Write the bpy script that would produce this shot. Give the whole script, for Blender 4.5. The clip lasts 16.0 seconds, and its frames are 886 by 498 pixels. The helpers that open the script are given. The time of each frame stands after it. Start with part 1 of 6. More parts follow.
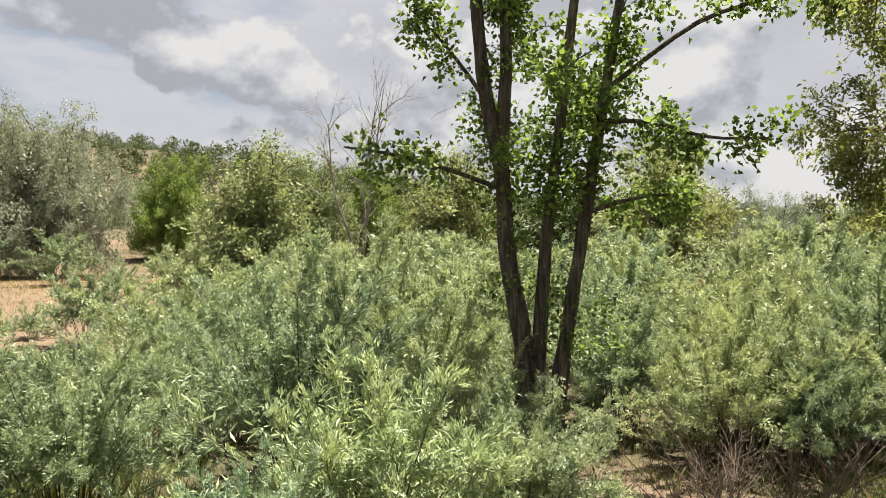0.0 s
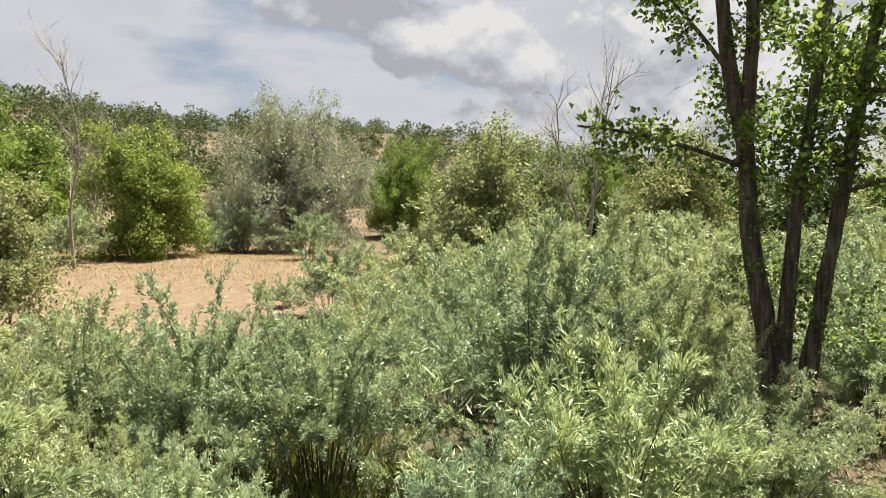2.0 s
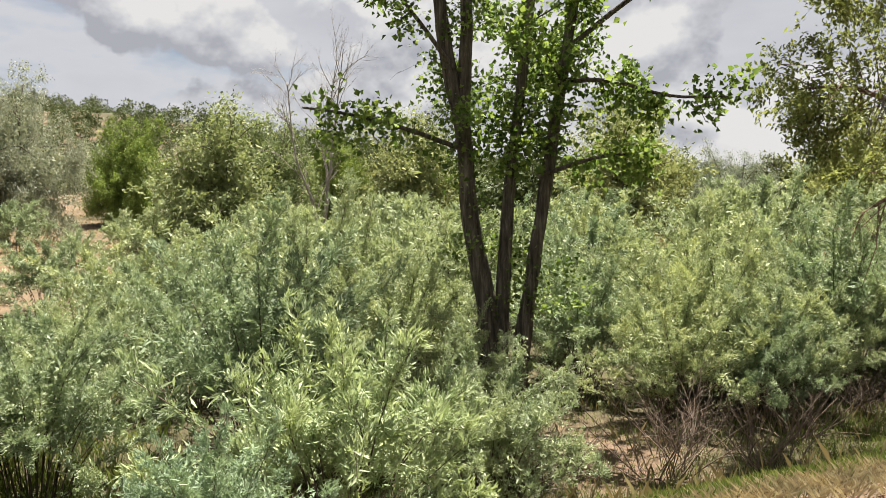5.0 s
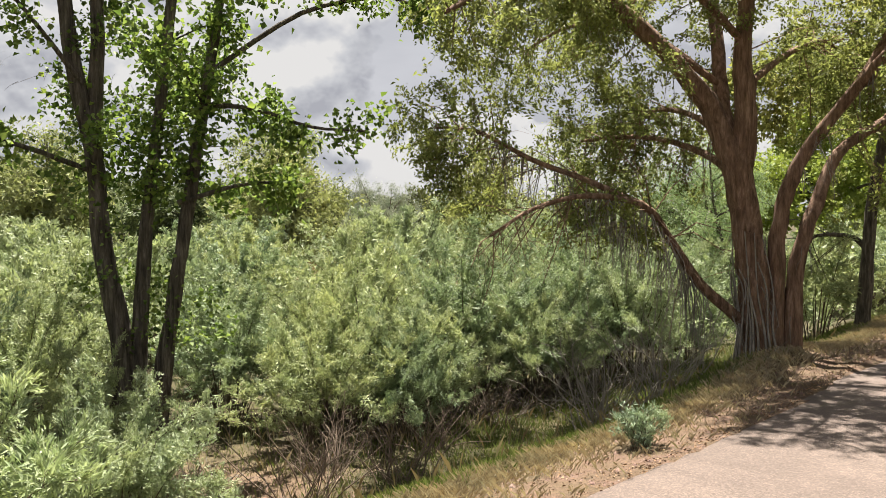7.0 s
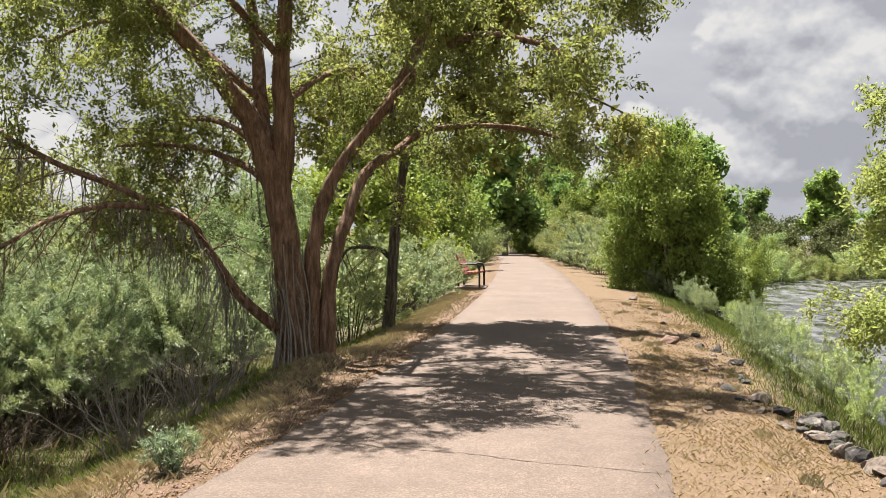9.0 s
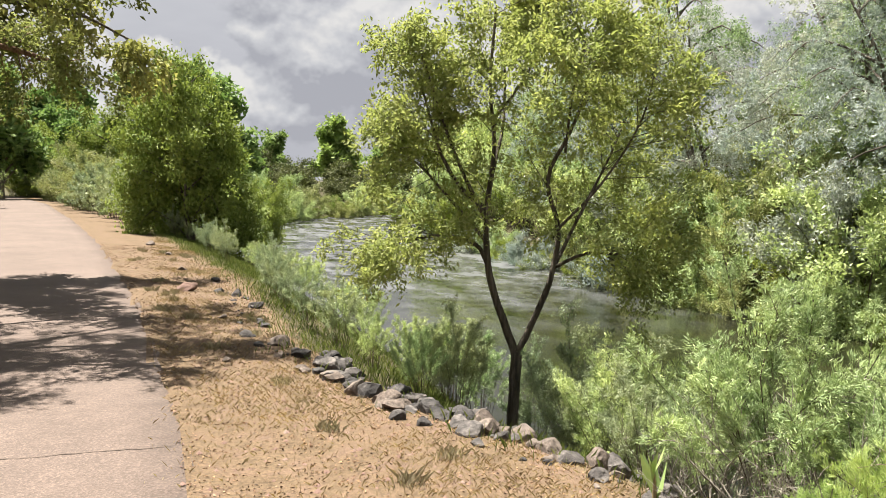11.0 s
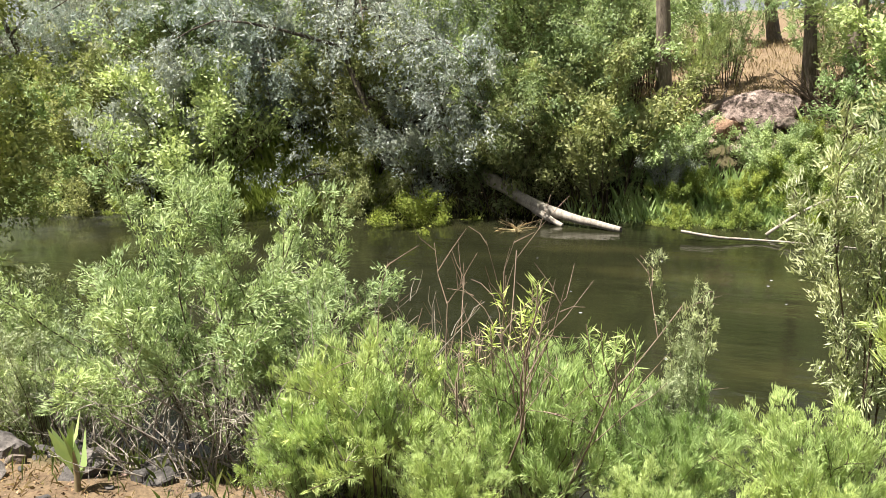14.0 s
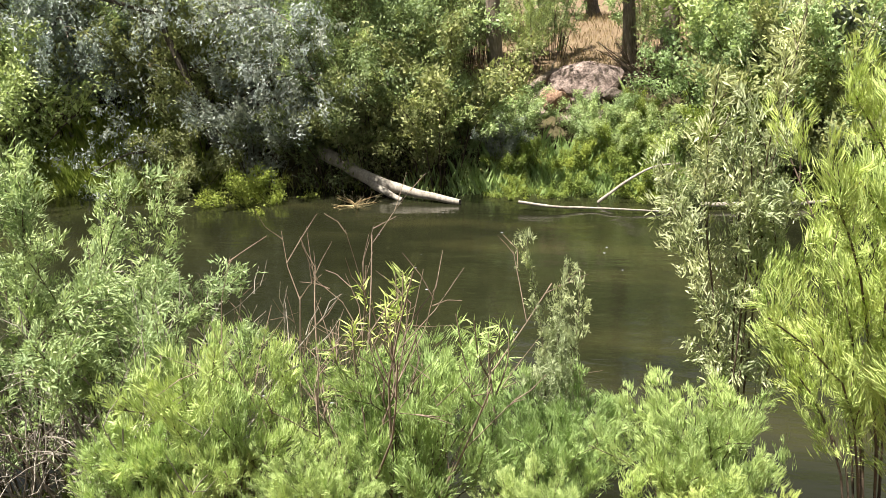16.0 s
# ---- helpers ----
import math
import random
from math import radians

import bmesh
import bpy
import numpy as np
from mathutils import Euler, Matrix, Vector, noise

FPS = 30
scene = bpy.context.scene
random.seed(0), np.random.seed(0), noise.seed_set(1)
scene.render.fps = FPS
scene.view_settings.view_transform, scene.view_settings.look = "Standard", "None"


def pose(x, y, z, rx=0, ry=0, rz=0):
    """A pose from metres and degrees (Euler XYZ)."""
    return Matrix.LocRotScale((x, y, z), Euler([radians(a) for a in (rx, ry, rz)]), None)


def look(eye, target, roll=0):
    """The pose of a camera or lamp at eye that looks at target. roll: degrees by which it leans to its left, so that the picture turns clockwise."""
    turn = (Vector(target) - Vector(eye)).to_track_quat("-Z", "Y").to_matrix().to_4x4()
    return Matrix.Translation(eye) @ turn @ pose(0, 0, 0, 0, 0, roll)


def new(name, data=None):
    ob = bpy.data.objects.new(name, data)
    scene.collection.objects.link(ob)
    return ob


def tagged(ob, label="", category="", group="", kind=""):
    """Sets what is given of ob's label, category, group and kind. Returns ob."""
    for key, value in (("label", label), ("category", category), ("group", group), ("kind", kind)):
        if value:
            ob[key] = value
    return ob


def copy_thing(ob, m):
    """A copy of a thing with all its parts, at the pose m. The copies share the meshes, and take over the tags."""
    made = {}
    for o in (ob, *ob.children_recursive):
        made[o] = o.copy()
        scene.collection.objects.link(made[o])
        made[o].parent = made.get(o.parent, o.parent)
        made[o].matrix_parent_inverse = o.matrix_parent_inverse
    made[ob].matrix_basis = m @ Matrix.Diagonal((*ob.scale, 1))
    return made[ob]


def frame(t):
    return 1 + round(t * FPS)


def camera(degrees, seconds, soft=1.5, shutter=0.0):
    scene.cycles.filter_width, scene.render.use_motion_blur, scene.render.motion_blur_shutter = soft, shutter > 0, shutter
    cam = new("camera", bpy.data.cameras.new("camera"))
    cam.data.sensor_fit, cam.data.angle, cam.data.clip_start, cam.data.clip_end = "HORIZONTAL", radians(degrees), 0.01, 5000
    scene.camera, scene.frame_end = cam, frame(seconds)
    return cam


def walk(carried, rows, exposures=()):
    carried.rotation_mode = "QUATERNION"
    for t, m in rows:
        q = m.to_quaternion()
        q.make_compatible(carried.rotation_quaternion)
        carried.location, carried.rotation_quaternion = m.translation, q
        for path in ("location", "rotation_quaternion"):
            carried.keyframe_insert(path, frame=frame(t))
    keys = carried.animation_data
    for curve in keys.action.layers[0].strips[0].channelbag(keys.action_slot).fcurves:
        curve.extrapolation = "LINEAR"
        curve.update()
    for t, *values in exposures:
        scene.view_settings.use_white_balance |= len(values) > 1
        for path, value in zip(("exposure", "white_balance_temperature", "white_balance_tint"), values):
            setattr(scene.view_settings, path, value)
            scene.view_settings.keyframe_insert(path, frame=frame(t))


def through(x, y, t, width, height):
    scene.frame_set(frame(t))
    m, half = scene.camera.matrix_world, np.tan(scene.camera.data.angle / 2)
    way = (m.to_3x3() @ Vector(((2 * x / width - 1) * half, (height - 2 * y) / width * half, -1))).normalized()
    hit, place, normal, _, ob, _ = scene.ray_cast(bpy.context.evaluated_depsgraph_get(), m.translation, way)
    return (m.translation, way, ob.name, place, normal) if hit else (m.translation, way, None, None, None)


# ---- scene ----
cam = camera(57.1, 16.0, soft=0.45)
# seconds, place in metres, heading to the left of +y, pitch and roll in degrees
ROWS = [
    (0, 1.171, 0.335, 1.603, 69.93, -0.52, -0.27),
    (0.5, 1.161, 0.310, 1.604, 75.30, -0.98, -0.38),
    (1, 1.153, 0.291, 1.602, 79.38, -1.27, -0.23),
    (1.5, 1.148, 0.274, 1.601, 82.85, -1.55, -0.05),
    (2, 1.144, 0.265, 1.599, 85.64, -1.91, 0.22),
    (2.5, 1.142, 0.267, 1.597, 87.34, -2.36, 0.19),
    (3, 1.135, 0.273, 1.596, 87.66, -2.78, 0.17),
    (3.2, 1.134, 0.279, 1.596, 87.15, -2.97, 0.14),
    (5.3, 1.138, 0.386, 1.595, 63.29, -3.14, -1.08),
    (5.5, 1.141, 0.401, 1.595, 60.68, -3.10, -1.20),
    (6, 1.150, 0.449, 1.597, 54.72, -2.85, -1.10),
    (6.5, 1.162, 0.492, 1.601, 49.08, -2.31, -0.67),
    (7, 1.190, 0.522, 1.607, 43.70, -1.56, -0.29),
    (7.5, 1.239, 0.548, 1.613, 37.46, -0.84, 0.22),
    (8, 1.274, 0.577, 1.619, 30.65, -0.39, 0.39),
    (8.5, 1.269, 0.642, 1.621, 22.17, -0.33, 0.53),
    (9, 1.238, 0.756, 1.626, 13.00, -0.80, 0.33),
    (9.5, 1.233, 0.899, 1.629, 4.52, -1.67, 0.19),
    (9.7, 1.245, 0.965, 1.629, 1.22, -2.15, 0.37),
    (11.8, 1.500, 1.748, 1.606, -33.82, -7.82, -0.65),
    (12, 1.529, 1.810, 1.605, -37.72, -8.31, -0.94),
    (12.5, 1.593, 1.952, 1.604, -45.36, -9.28, -1.56),
    (13, 1.638, 2.108, 1.594, -52.60, -10.59, -2.16),
    (13.5, 1.691, 2.227, 1.587, -59.19, -12.13, -2.39),
    (14, 1.781, 2.316, 1.582, -64.23, -13.60, -2.51),
    (14.5, 1.858, 2.365, 1.576, -68.35, -14.79, -2.56),
    (15, 1.929, 2.416, 1.561, -71.79, -15.35, -2.38),
    (15.5, 1.996, 2.475, 1.561, -74.52, -15.67, -2.25),
    (16, 2.049, 2.510, 1.556, -76.15, -15.92, -1.92),
]


def facing(x, y, z, yaw, pitch, roll):
    a, b = radians(yaw), radians(pitch)
    way = Vector((-math.sin(a) * math.cos(b), math.cos(a) * math.cos(b), math.sin(b)))
    return look((x, y, z), Vector((x, y, z)) + way, roll)


walk(cam, [(t, facing(*row)) for t, *row in ROWS])

# ---- sky and sun ----
SUN_ELEVATION, SUN_AZIMUTH = 70.0, 325.0  # degrees; azimuth clockwise from +y


def build_world():
    world = bpy.data.worlds.new("sky")
    scene.world = world
    world.use_nodes = True
    nt = world.node_tree
    nodes, links = nt.nodes, nt.links
    nodes.clear()
    out, bg = nodes.new("ShaderNodeOutputWorld"), nodes.new("ShaderNodeBackground")
    sky = nodes.new("ShaderNodeTexSky")
    sky.sky_type, sky.sun_disc = "NISHITA", False
    sky.sun_elevation, sky.sun_rotation = radians(SUN_ELEVATION), radians(SUN_AZIMUTH)
    coord = nodes.new("ShaderNodeTexCoord")

    def node(kind, **values):
        n = nodes.new(kind)
        for key, value in values.items():
            n.inputs[key].default_value = value
        return n

    def maths(op, a, b=None):
        n = nodes.new("ShaderNodeMath")
        n.operation = op
        for i, v in enumerate((a, b)):
            if v is None:
                continue
            if isinstance(v, (int, float)):
                n.inputs[i].default_value = v
            else:
                links.new(v, n.inputs[i])
        return n.outputs[0]

    def ramp(value, *stops):
        n = nodes.new("ShaderNodeValToRGB")
        el = n.color_ramp.elements
        while len(el) < len(stops):
            el.new(0.5)
        for e, (p, c) in zip(el, stops):
            e.position, e.color = p, (*c, 1) if isinstance(c, tuple) else (c, c, c, 1)
        links.new(value, n.inputs[0])
        return n.outputs[0]

    def mix(fac, a, b):
        n = nodes.new("ShaderNodeMix")
        n.data_type = "RGBA"
        links.new(fac, n.inputs[0])
        for i, v in ((6, a), (7, b)):
            if isinstance(v, tuple):
                n.inputs[i].default_value = (*v, 1)
            else:
                links.new(v, n.inputs[i])
        return n.outputs[2]

    def cloud(offset, scale, detail):
        m = nodes.new("ShaderNodeMapping")
        m.inputs["Location"].default_value = offset
        m.inputs["Scale"].default_value = scale
        links.new(coord.outputs["Generated"], m.inputs["Vector"])
        n = node("ShaderNodeTexNoise", Scale=1.0, Detail=detail, Roughness=0.55)
        links.new(m.outputs[0], n.inputs["Vector"])
        return n.outputs["Fac"]

    def billow(offset, scale):
        m = nodes.new("ShaderNodeMapping")
        m.inputs["Location"].default_value = offset
        m.inputs["Scale"].default_value = scale
        links.new(coord.outputs["Generated"], m.inputs["Vector"])
        n = node("ShaderNodeTexVoronoi", Scale=1.0, Detail=4.0, Roughness=0.55, Lacunarity=2.1)
        n.feature, n.normalize = "F1", True
        links.new(m.outputs[0], n.inputs["Vector"])
        return maths("SUBTRACT", 1.0, n.outputs["Distance"])

    # a grey-white cloud deck with towering cumulus low down and a few blue gaps
    sep = nodes.new("ShaderNodeSeparateXYZ")
    links.new(coord.outputs["Generated"], sep.inputs[0])
    deck = cloud((3.1, 1.7, 0.4), (1.5, 1.5, 4.5), 6.0)
    veil = ramp(deck, (0.33, 0.0), (0.43, 1.0))

    def heaped(lift):
        low = cloud((0.35, 4.2, 1.0 + lift * 1.3), (2.4, 2.4, 4.0), 3.0)
        puffs = billow((1.2, 0.4, 0.3 + lift), (7.0, 7.0, 9.0))
        fine = cloud((2.0, 1.0, 0.5 + lift), (16.0, 16.0, 20.0), 6.0)
        h = maths("ADD", maths("MULTIPLY", low, 0.9), maths("MULTIPLY", puffs, 0.5))
        h = maths("ADD", h, maths("MULTIPLY", fine, 0.10))
        return maths("SUBTRACT", h, maths("MULTIPLY", sep.outputs["Z"], 0.55))

    heap, heap_up = heaped(0.0), heaped(0.12)
    heap_mask = ramp(heap, (0.69, 0.0), (0.715, 1.0))
    lit = maths("ADD", maths("MULTIPLY", maths("SUBTRACT", heap, heap_up), 6.0), 0.52)
    heap_colour = ramp(lit, (0.2, (0.56, 0.57, 0.63)), (0.5, (0.8, 0.81, 0.85)), (0.78, (1.05, 1.035, 1.02)))
    deck_colour = ramp(deck, (0.36, (0.9, 0.91, 0.96)), (0.62, (0.66, 0.67, 0.73)))
    scaled = nodes.new("ShaderNodeMix")
    scaled.data_type, scaled.blend_type = "RGBA", "MULTIPLY"
    scaled.inputs[0].default_value = 1.0
    links.new(sky.outputs[0], scaled.inputs[6])
    scaled.inputs[7].default_value = (0.11, 0.11, 0.11, 1)
    col = mix(veil, scaled.outputs[2], deck_colour)
    col = mix(heap_mask, col, heap_colour)
    links.new(col, bg.inputs["Color"])
    bg.inputs["Strength"].default_value = 0.19
    links.new(bg.outputs[0], out.inputs[0])


build_world()
sun = new("sun", bpy.data.lights.new("sun", "SUN"))
sun.data.energy, sun.data.angle, sun.data.color = 5.0, radians(0.6), (1.0, 0.95, 0.86)
_e, _a = radians(SUN_ELEVATION), radians(SUN_AZIMUTH)
sun.matrix_world = look((math.sin(_a) * math.cos(_e) * 60, math.cos(_a) * math.cos(_e) * 60, math.sin(_e) * 60), (0, 0, 0))
scene.view_settings.exposure = 1.99


# ---- materials ----
def start_material(name):
    m = bpy.data.materials.new(name)
    m.use_nodes = True
    nt = m.node_tree
    nt.nodes.clear()
    out = nt.nodes.new("ShaderNodeOutputMaterial")
    return m, nt, out


def add(nt, kind, **values):
    n = nt.nodes.new(kind)
    for key, value in values.items():
        n.inputs[key.replace("_", " ")].default_value = value
    return n


def ramp_node(nt, value, *stops):
    n = nt.nodes.new("ShaderNodeValToRGB")
    el = n.color_ramp.elements
    while len(el) < len(stops):
        el.new(0.5)
    for e, (p, c) in zip(el, stops):
        e.position, e.color = p, (*c, 1) if isinstance(c, tuple) else (c, c, c, 1)
    nt.links.new(value, n.inputs[0])
    return n.outputs[0]


def mix_node(nt, fac, a, b, blend="MIX"):
    n = nt.nodes.new("ShaderNodeMix")
    n.data_type, n.blend_type = "RGBA", blend
    for i, v in ((0, fac), (6, a), (7, b)):
        if isinstance(v, tuple):
            n.inputs[i].default_value = (*v, 1)
        elif isinstance(v, (int, float)):
            n.inputs[i].default_value = v
        else:
            nt.links.new(v, n.inputs[i])
    return n.outputs[2]


def noise_at(nt, scale, detail=5.0, rough=0.6, stretch=(1, 1, 1)):
    geo = nt.nodes.new("ShaderNodeNewGeometry")
    m = nt.nodes.new("ShaderNodeMapping")
    m.inputs["Scale"].default_value = stretch
    nt.links.new(geo.outputs["Position"], m.inputs["Vector"])
    n = add(nt, "ShaderNodeTexNoise", Scale=scale, Detail=detail, Roughness=rough)
    nt.links.new(m.outputs[0], n.inputs["Vector"])
    return n.outputs["Fac"]


def bump(nt, height, strength, distance):
    n = add(nt, "ShaderNodeBump", Strength=strength, Distance=distance)
    nt.links.new(height, n.inputs["Height"])
    return n.outputs[0]


def leaf_material(name, dark, mid, light, through=0.3, gloss=0.1, rough=0.55):
    """Leaves: each its own tone, each plant its own tint; light passes through."""
    m, nt, out = start_material(name)
    geo = nt.nodes.new("ShaderNodeNewGeometry")
    col = ramp_node(nt, geo.outputs["Random Per Island"], (0.0, dark), (0.45, mid), (0.9, light))
    info = nt.nodes.new("ShaderNodeObjectInfo")
    tint = ramp_node(nt, info.outputs["Random"], (0.0, (0.76, 0.84, 0.84)), (0.5, (1.0, 1.0, 1.0)), (1.0, (1.16, 1.12, 0.98)))
    col = mix_node(nt, 1.0, col, tint, "MULTIPLY")
    shoots = ramp_node(nt, noise_at(nt, 2.6, 3.0, 0.6), (0.32, (0.72, 0.78, 0.76)), (0.5, (1.0, 1.0, 1.0)), (0.68, (1.24, 1.2, 1.08)))
    col = mix_node(nt, 1.0, col, shoots, "MULTIPLY")
    p = add(nt, "ShaderNodeBsdfPrincipled", Roughness=rough)
    p.inputs["Specular IOR Level"].default_value = gloss
    nt.links.new(col, p.inputs["Base Color"])
    tr = nt.nodes.new("ShaderNodeBsdfTranslucent")
    glow = mix_node(nt, 1.0, col, (1.16, 1.2, 0.86), "MULTIPLY")
    nt.links.new(glow, tr.inputs["Color"])
    mx = nt.nodes.new("ShaderNodeMixShader")
    mx.inputs[0].default_value = through
    nt.links.new(p.outputs[0], mx.inputs[1])
    nt.links.new(tr.outputs[0], mx.inputs[2])
    nt.links.new(mx.outputs[0], out.inputs[0])
    return m


def plain_material(name, stops, scale, relief=0.4, distance=0.01, rough=0.85, stretch=(1, 1, 1), fine=None, metal=0.0, mottle=(0.72, 1.22)):
    """A surface with grain at two sizes: stops colour the coarse noise, fine noise mottles it."""
    m, nt, out = start_material(name)
    a = noise_at(nt, scale, 6.0, 0.65, stretch)
    b = noise_at(nt, fine or scale * 9, 4.0, 0.7, stretch)
    col = ramp_node(nt, a, *stops)
    col = mix_node(nt, 1.0, col, ramp_node(nt, b, (0.3, mottle[0]), (0.7, mottle[1])), "MULTIPLY")
    p = add(nt, "ShaderNodeBsdfPrincipled", Roughness=rough, Metallic=metal)
    p.inputs["Specular IOR Level"].default_value = 0.25
    nt.links.new(col, p.inputs["Base Color"])
    h = mix_node(nt, 0.5, a, b)
    nt.links.new(bump(nt, h, relief, distance), p.inputs["Normal"])
    nt.links.new(p.outputs[0], out.inputs[0])
    return m


MAT = {}
MAT["willow"] = leaf_material("silver_willow_leaf", (0.186, 0.221, 0.126), (0.25, 0.288, 0.168), (0.332, 0.364, 0.227), gloss=0.22)
MAT["willow_bright"] = leaf_material("yellow_green_willow_leaf", (0.21, 0.259, 0.151), (0.274, 0.331, 0.202), (0.347, 0.398, 0.271), gloss=0.2)
MAT["lime"] = leaf_material("lime_willow_leaf", (0.254, 0.332, 0.117), (0.338, 0.419, 0.154), (0.428, 0.499, 0.208), gloss=0.2)
MAT["pale"] = leaf_material("pale_willow_leaf", (0.231, 0.294, 0.132), (0.318, 0.384, 0.178), (0.423, 0.484, 0.25), gloss=0.2)
MAT["meadow_tree"] = leaf_material("meadow_tree_leaf", (0.154, 0.176, 0.0768), (0.208, 0.228, 0.104), (0.275, 0.286, 0.14))
MAT["bank_tree"] = leaf_material("bank_tree_leaf", (0.152, 0.202, 0.095), (0.208, 0.269, 0.128), (0.28, 0.336, 0.18), through=0.38, gloss=0.2)
MAT["sage"] = leaf_material("sage_leaf", (0.129, 0.168, 0.109), (0.198, 0.247, 0.168), (0.286, 0.336, 0.237))
MAT["cotton"] = leaf_material("cottonwood_leaf", (0.0505, 0.0842, 0.021), (0.105, 0.156, 0.0378), (0.202, 0.26, 0.0757), through=0.4, gloss=0.22)
MAT["elm"] = leaf_material("elm_leaf", (0.147, 0.148, 0.0501), (0.237, 0.232, 0.078), (0.325, 0.317, 0.12), through=0.42)
MAT["dry_leaf"] = leaf_material("pale_curled_leaf", (0.299, 0.328, 0.175), (0.384, 0.405, 0.227), (0.501, 0.501, 0.315))
MAT["olive"] = leaf_material("olive_leaf", (0.206, 0.232, 0.217), (0.272, 0.302, 0.288), (0.358, 0.384, 0.378), gloss=0.2)
MAT["meadow_olive"] = leaf_material("meadow_olive_leaf", (0.156, 0.17, 0.131), (0.206, 0.221, 0.172), (0.272, 0.281, 0.226), gloss=0.2)
MAT["green"] = leaf_material("green_leaf", (0.142, 0.185, 0.041), (0.191, 0.236, 0.0564), (0.247, 0.286, 0.0774))
MAT["bank_willow"] = leaf_material("bank_willow_leaf", (0.219, 0.242, 0.0794), (0.292, 0.312, 0.105), (0.376, 0.378, 0.163), through=0.45)
MAT["dark_green"] = leaf_material("dark_green_leaf", (0.122, 0.187, 0.0616), (0.168, 0.241, 0.0776), (0.246, 0.319, 0.118))
MAT["hill_leaf"] = leaf_material("hill_leaf", (0.0672, 0.0795, 0.0327), (0.0904, 0.103, 0.0436), (0.121, 0.13, 0.0598), through=0.2)
MAT["straw"] = leaf_material("straw_blade", (0.179, 0.125, 0.0663), (0.273, 0.203, 0.113), (0.367, 0.293, 0.179), through=0.25, gloss=0.2)
MAT["tawny"] = leaf_material("tawny_blade", (0.25, 0.18, 0.115), (0.34, 0.255, 0.17), (0.45, 0.36, 0.26), through=0.25)
MAT["grass"] = leaf_material("grass_blade", (0.0729, 0.0972, 0.0243), (0.13, 0.162, 0.0446), (0.227, 0.235, 0.0891), through=0.35)
MAT["litter"] = leaf_material("fallen_leaf_litter", (0.054, 0.0281, 0.0156), (0.14, 0.0749, 0.0415), (0.324, 0.196, 0.112), through=0.05, gloss=0.2)
MAT["bark"] = plain_material("grey_brown_bark", ((0.3, (0.0746, 0.0597, 0.0465)), (0.55, (0.182, 0.146, 0.113)), (0.75, (0.315, 0.265, 0.208))), 9.0, 1.0, 0.03, 0.92, (3, 3, 0.5), 40.0)
MAT["bark_dark"] = plain_material("dark_bark", ((0.32, (0.0316, 0.026, 0.0202)), (0.52, (0.105, 0.0864, 0.0675)), (0.7, (0.22, 0.187, 0.151))), 7.0, 1.0, 0.04, 0.92, (3, 3, 0.4), 40.0)
MAT["bark_brown"] = plain_material("reddish_brown_bark", ((0.3, (0.0753, 0.0447, 0.0294)), (0.52, (0.213, 0.129, 0.0845)), (0.72, (0.389, 0.259, 0.189))), 7.0, 1.0, 0.04, 0.92, (3, 3, 0.45), 35.0)
MAT["dead"] = plain_material("bleached_dead_wood", ((0.3, (0.15, 0.128, 0.105)), (0.6, (0.285, 0.255, 0.217)), (0.8, (0.39, 0.36, 0.315))), 8.0, 0.6, 0.01, 0.9, (2, 2, 0.6), 50.0)
MAT["twig"] = plain_material("brown_twig", ((0.3, (0.054, 0.039, 0.027)), (0.6, (0.102, 0.075, 0.054)), (0.8, (0.162, 0.126, 0.096))), 12.0, 0.4, 0.005, 0.9)
MAT["dry_stem"] = plain_material("dry_brown_stem", ((0.3, (0.109, 0.0798, 0.0588)), (0.6, (0.202, 0.151, 0.113)), (0.8, (0.302, 0.244, 0.185))), 12.0, 0.4, 0.005, 0.9)
MAT["rock"] = plain_material("grey_rock", ((0.3, (0.024, 0.0215, 0.0208)), (0.52, (0.0672, 0.0593, 0.0549)), (0.72, (0.149, 0.13, 0.117))), 5.0, 0.8, 0.02, 0.85, fine=28.0, mottle=(0.42, 1.75))
MAT["rock_pale"] = plain_material("pale_rock", ((0.3, (0.0675, 0.0518, 0.042)), (0.55, (0.112, 0.0886, 0.0735)), (0.75, (0.153, 0.13, 0.109))), 5.0, 0.8, 0.02, 0.85, fine=28.0, mottle=(0.42, 1.75))
MAT["rock_red"] = plain_material("reddish_rock", ((0.3, (0.108, 0.06, 0.048)), (0.55, (0.18, 0.114, 0.09)), (0.75, (0.252, 0.198, 0.168))), 6.0, 0.8, 0.02, 0.85, fine=45.0)
# dark stone; its colour also takes in the shade between the riprap rocks
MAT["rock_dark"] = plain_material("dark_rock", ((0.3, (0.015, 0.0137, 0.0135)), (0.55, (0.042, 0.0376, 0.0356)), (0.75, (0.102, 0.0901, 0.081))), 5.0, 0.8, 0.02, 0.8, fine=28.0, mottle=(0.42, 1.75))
MAT["rubble"] = plain_material("pinkish_rubble_soil", ((0.3, (0.105, 0.0756, 0.0635)), (0.55, (0.21, 0.159, 0.138)), (0.75, (0.336, 0.27, 0.24))), 7.0, 1.0, 0.06, 0.95, fine=30.0, mottle=(0.45, 1.5))
MAT["black_metal"] = plain_material("black_painted_steel", ((0.3, (0.0108, 0.0096, 0.0096)), (0.7, (0.021, 0.018, 0.018))), 20.0, 0.1, 0.002, 0.45)
MAT["red_metal"] = plain_material("faded_red_coated_steel", ((0.3, (0.25, 0.072, 0.0672)), (0.7, (0.384, 0.144, 0.13))), 9.0, 0.15, 0.003, 0.5)
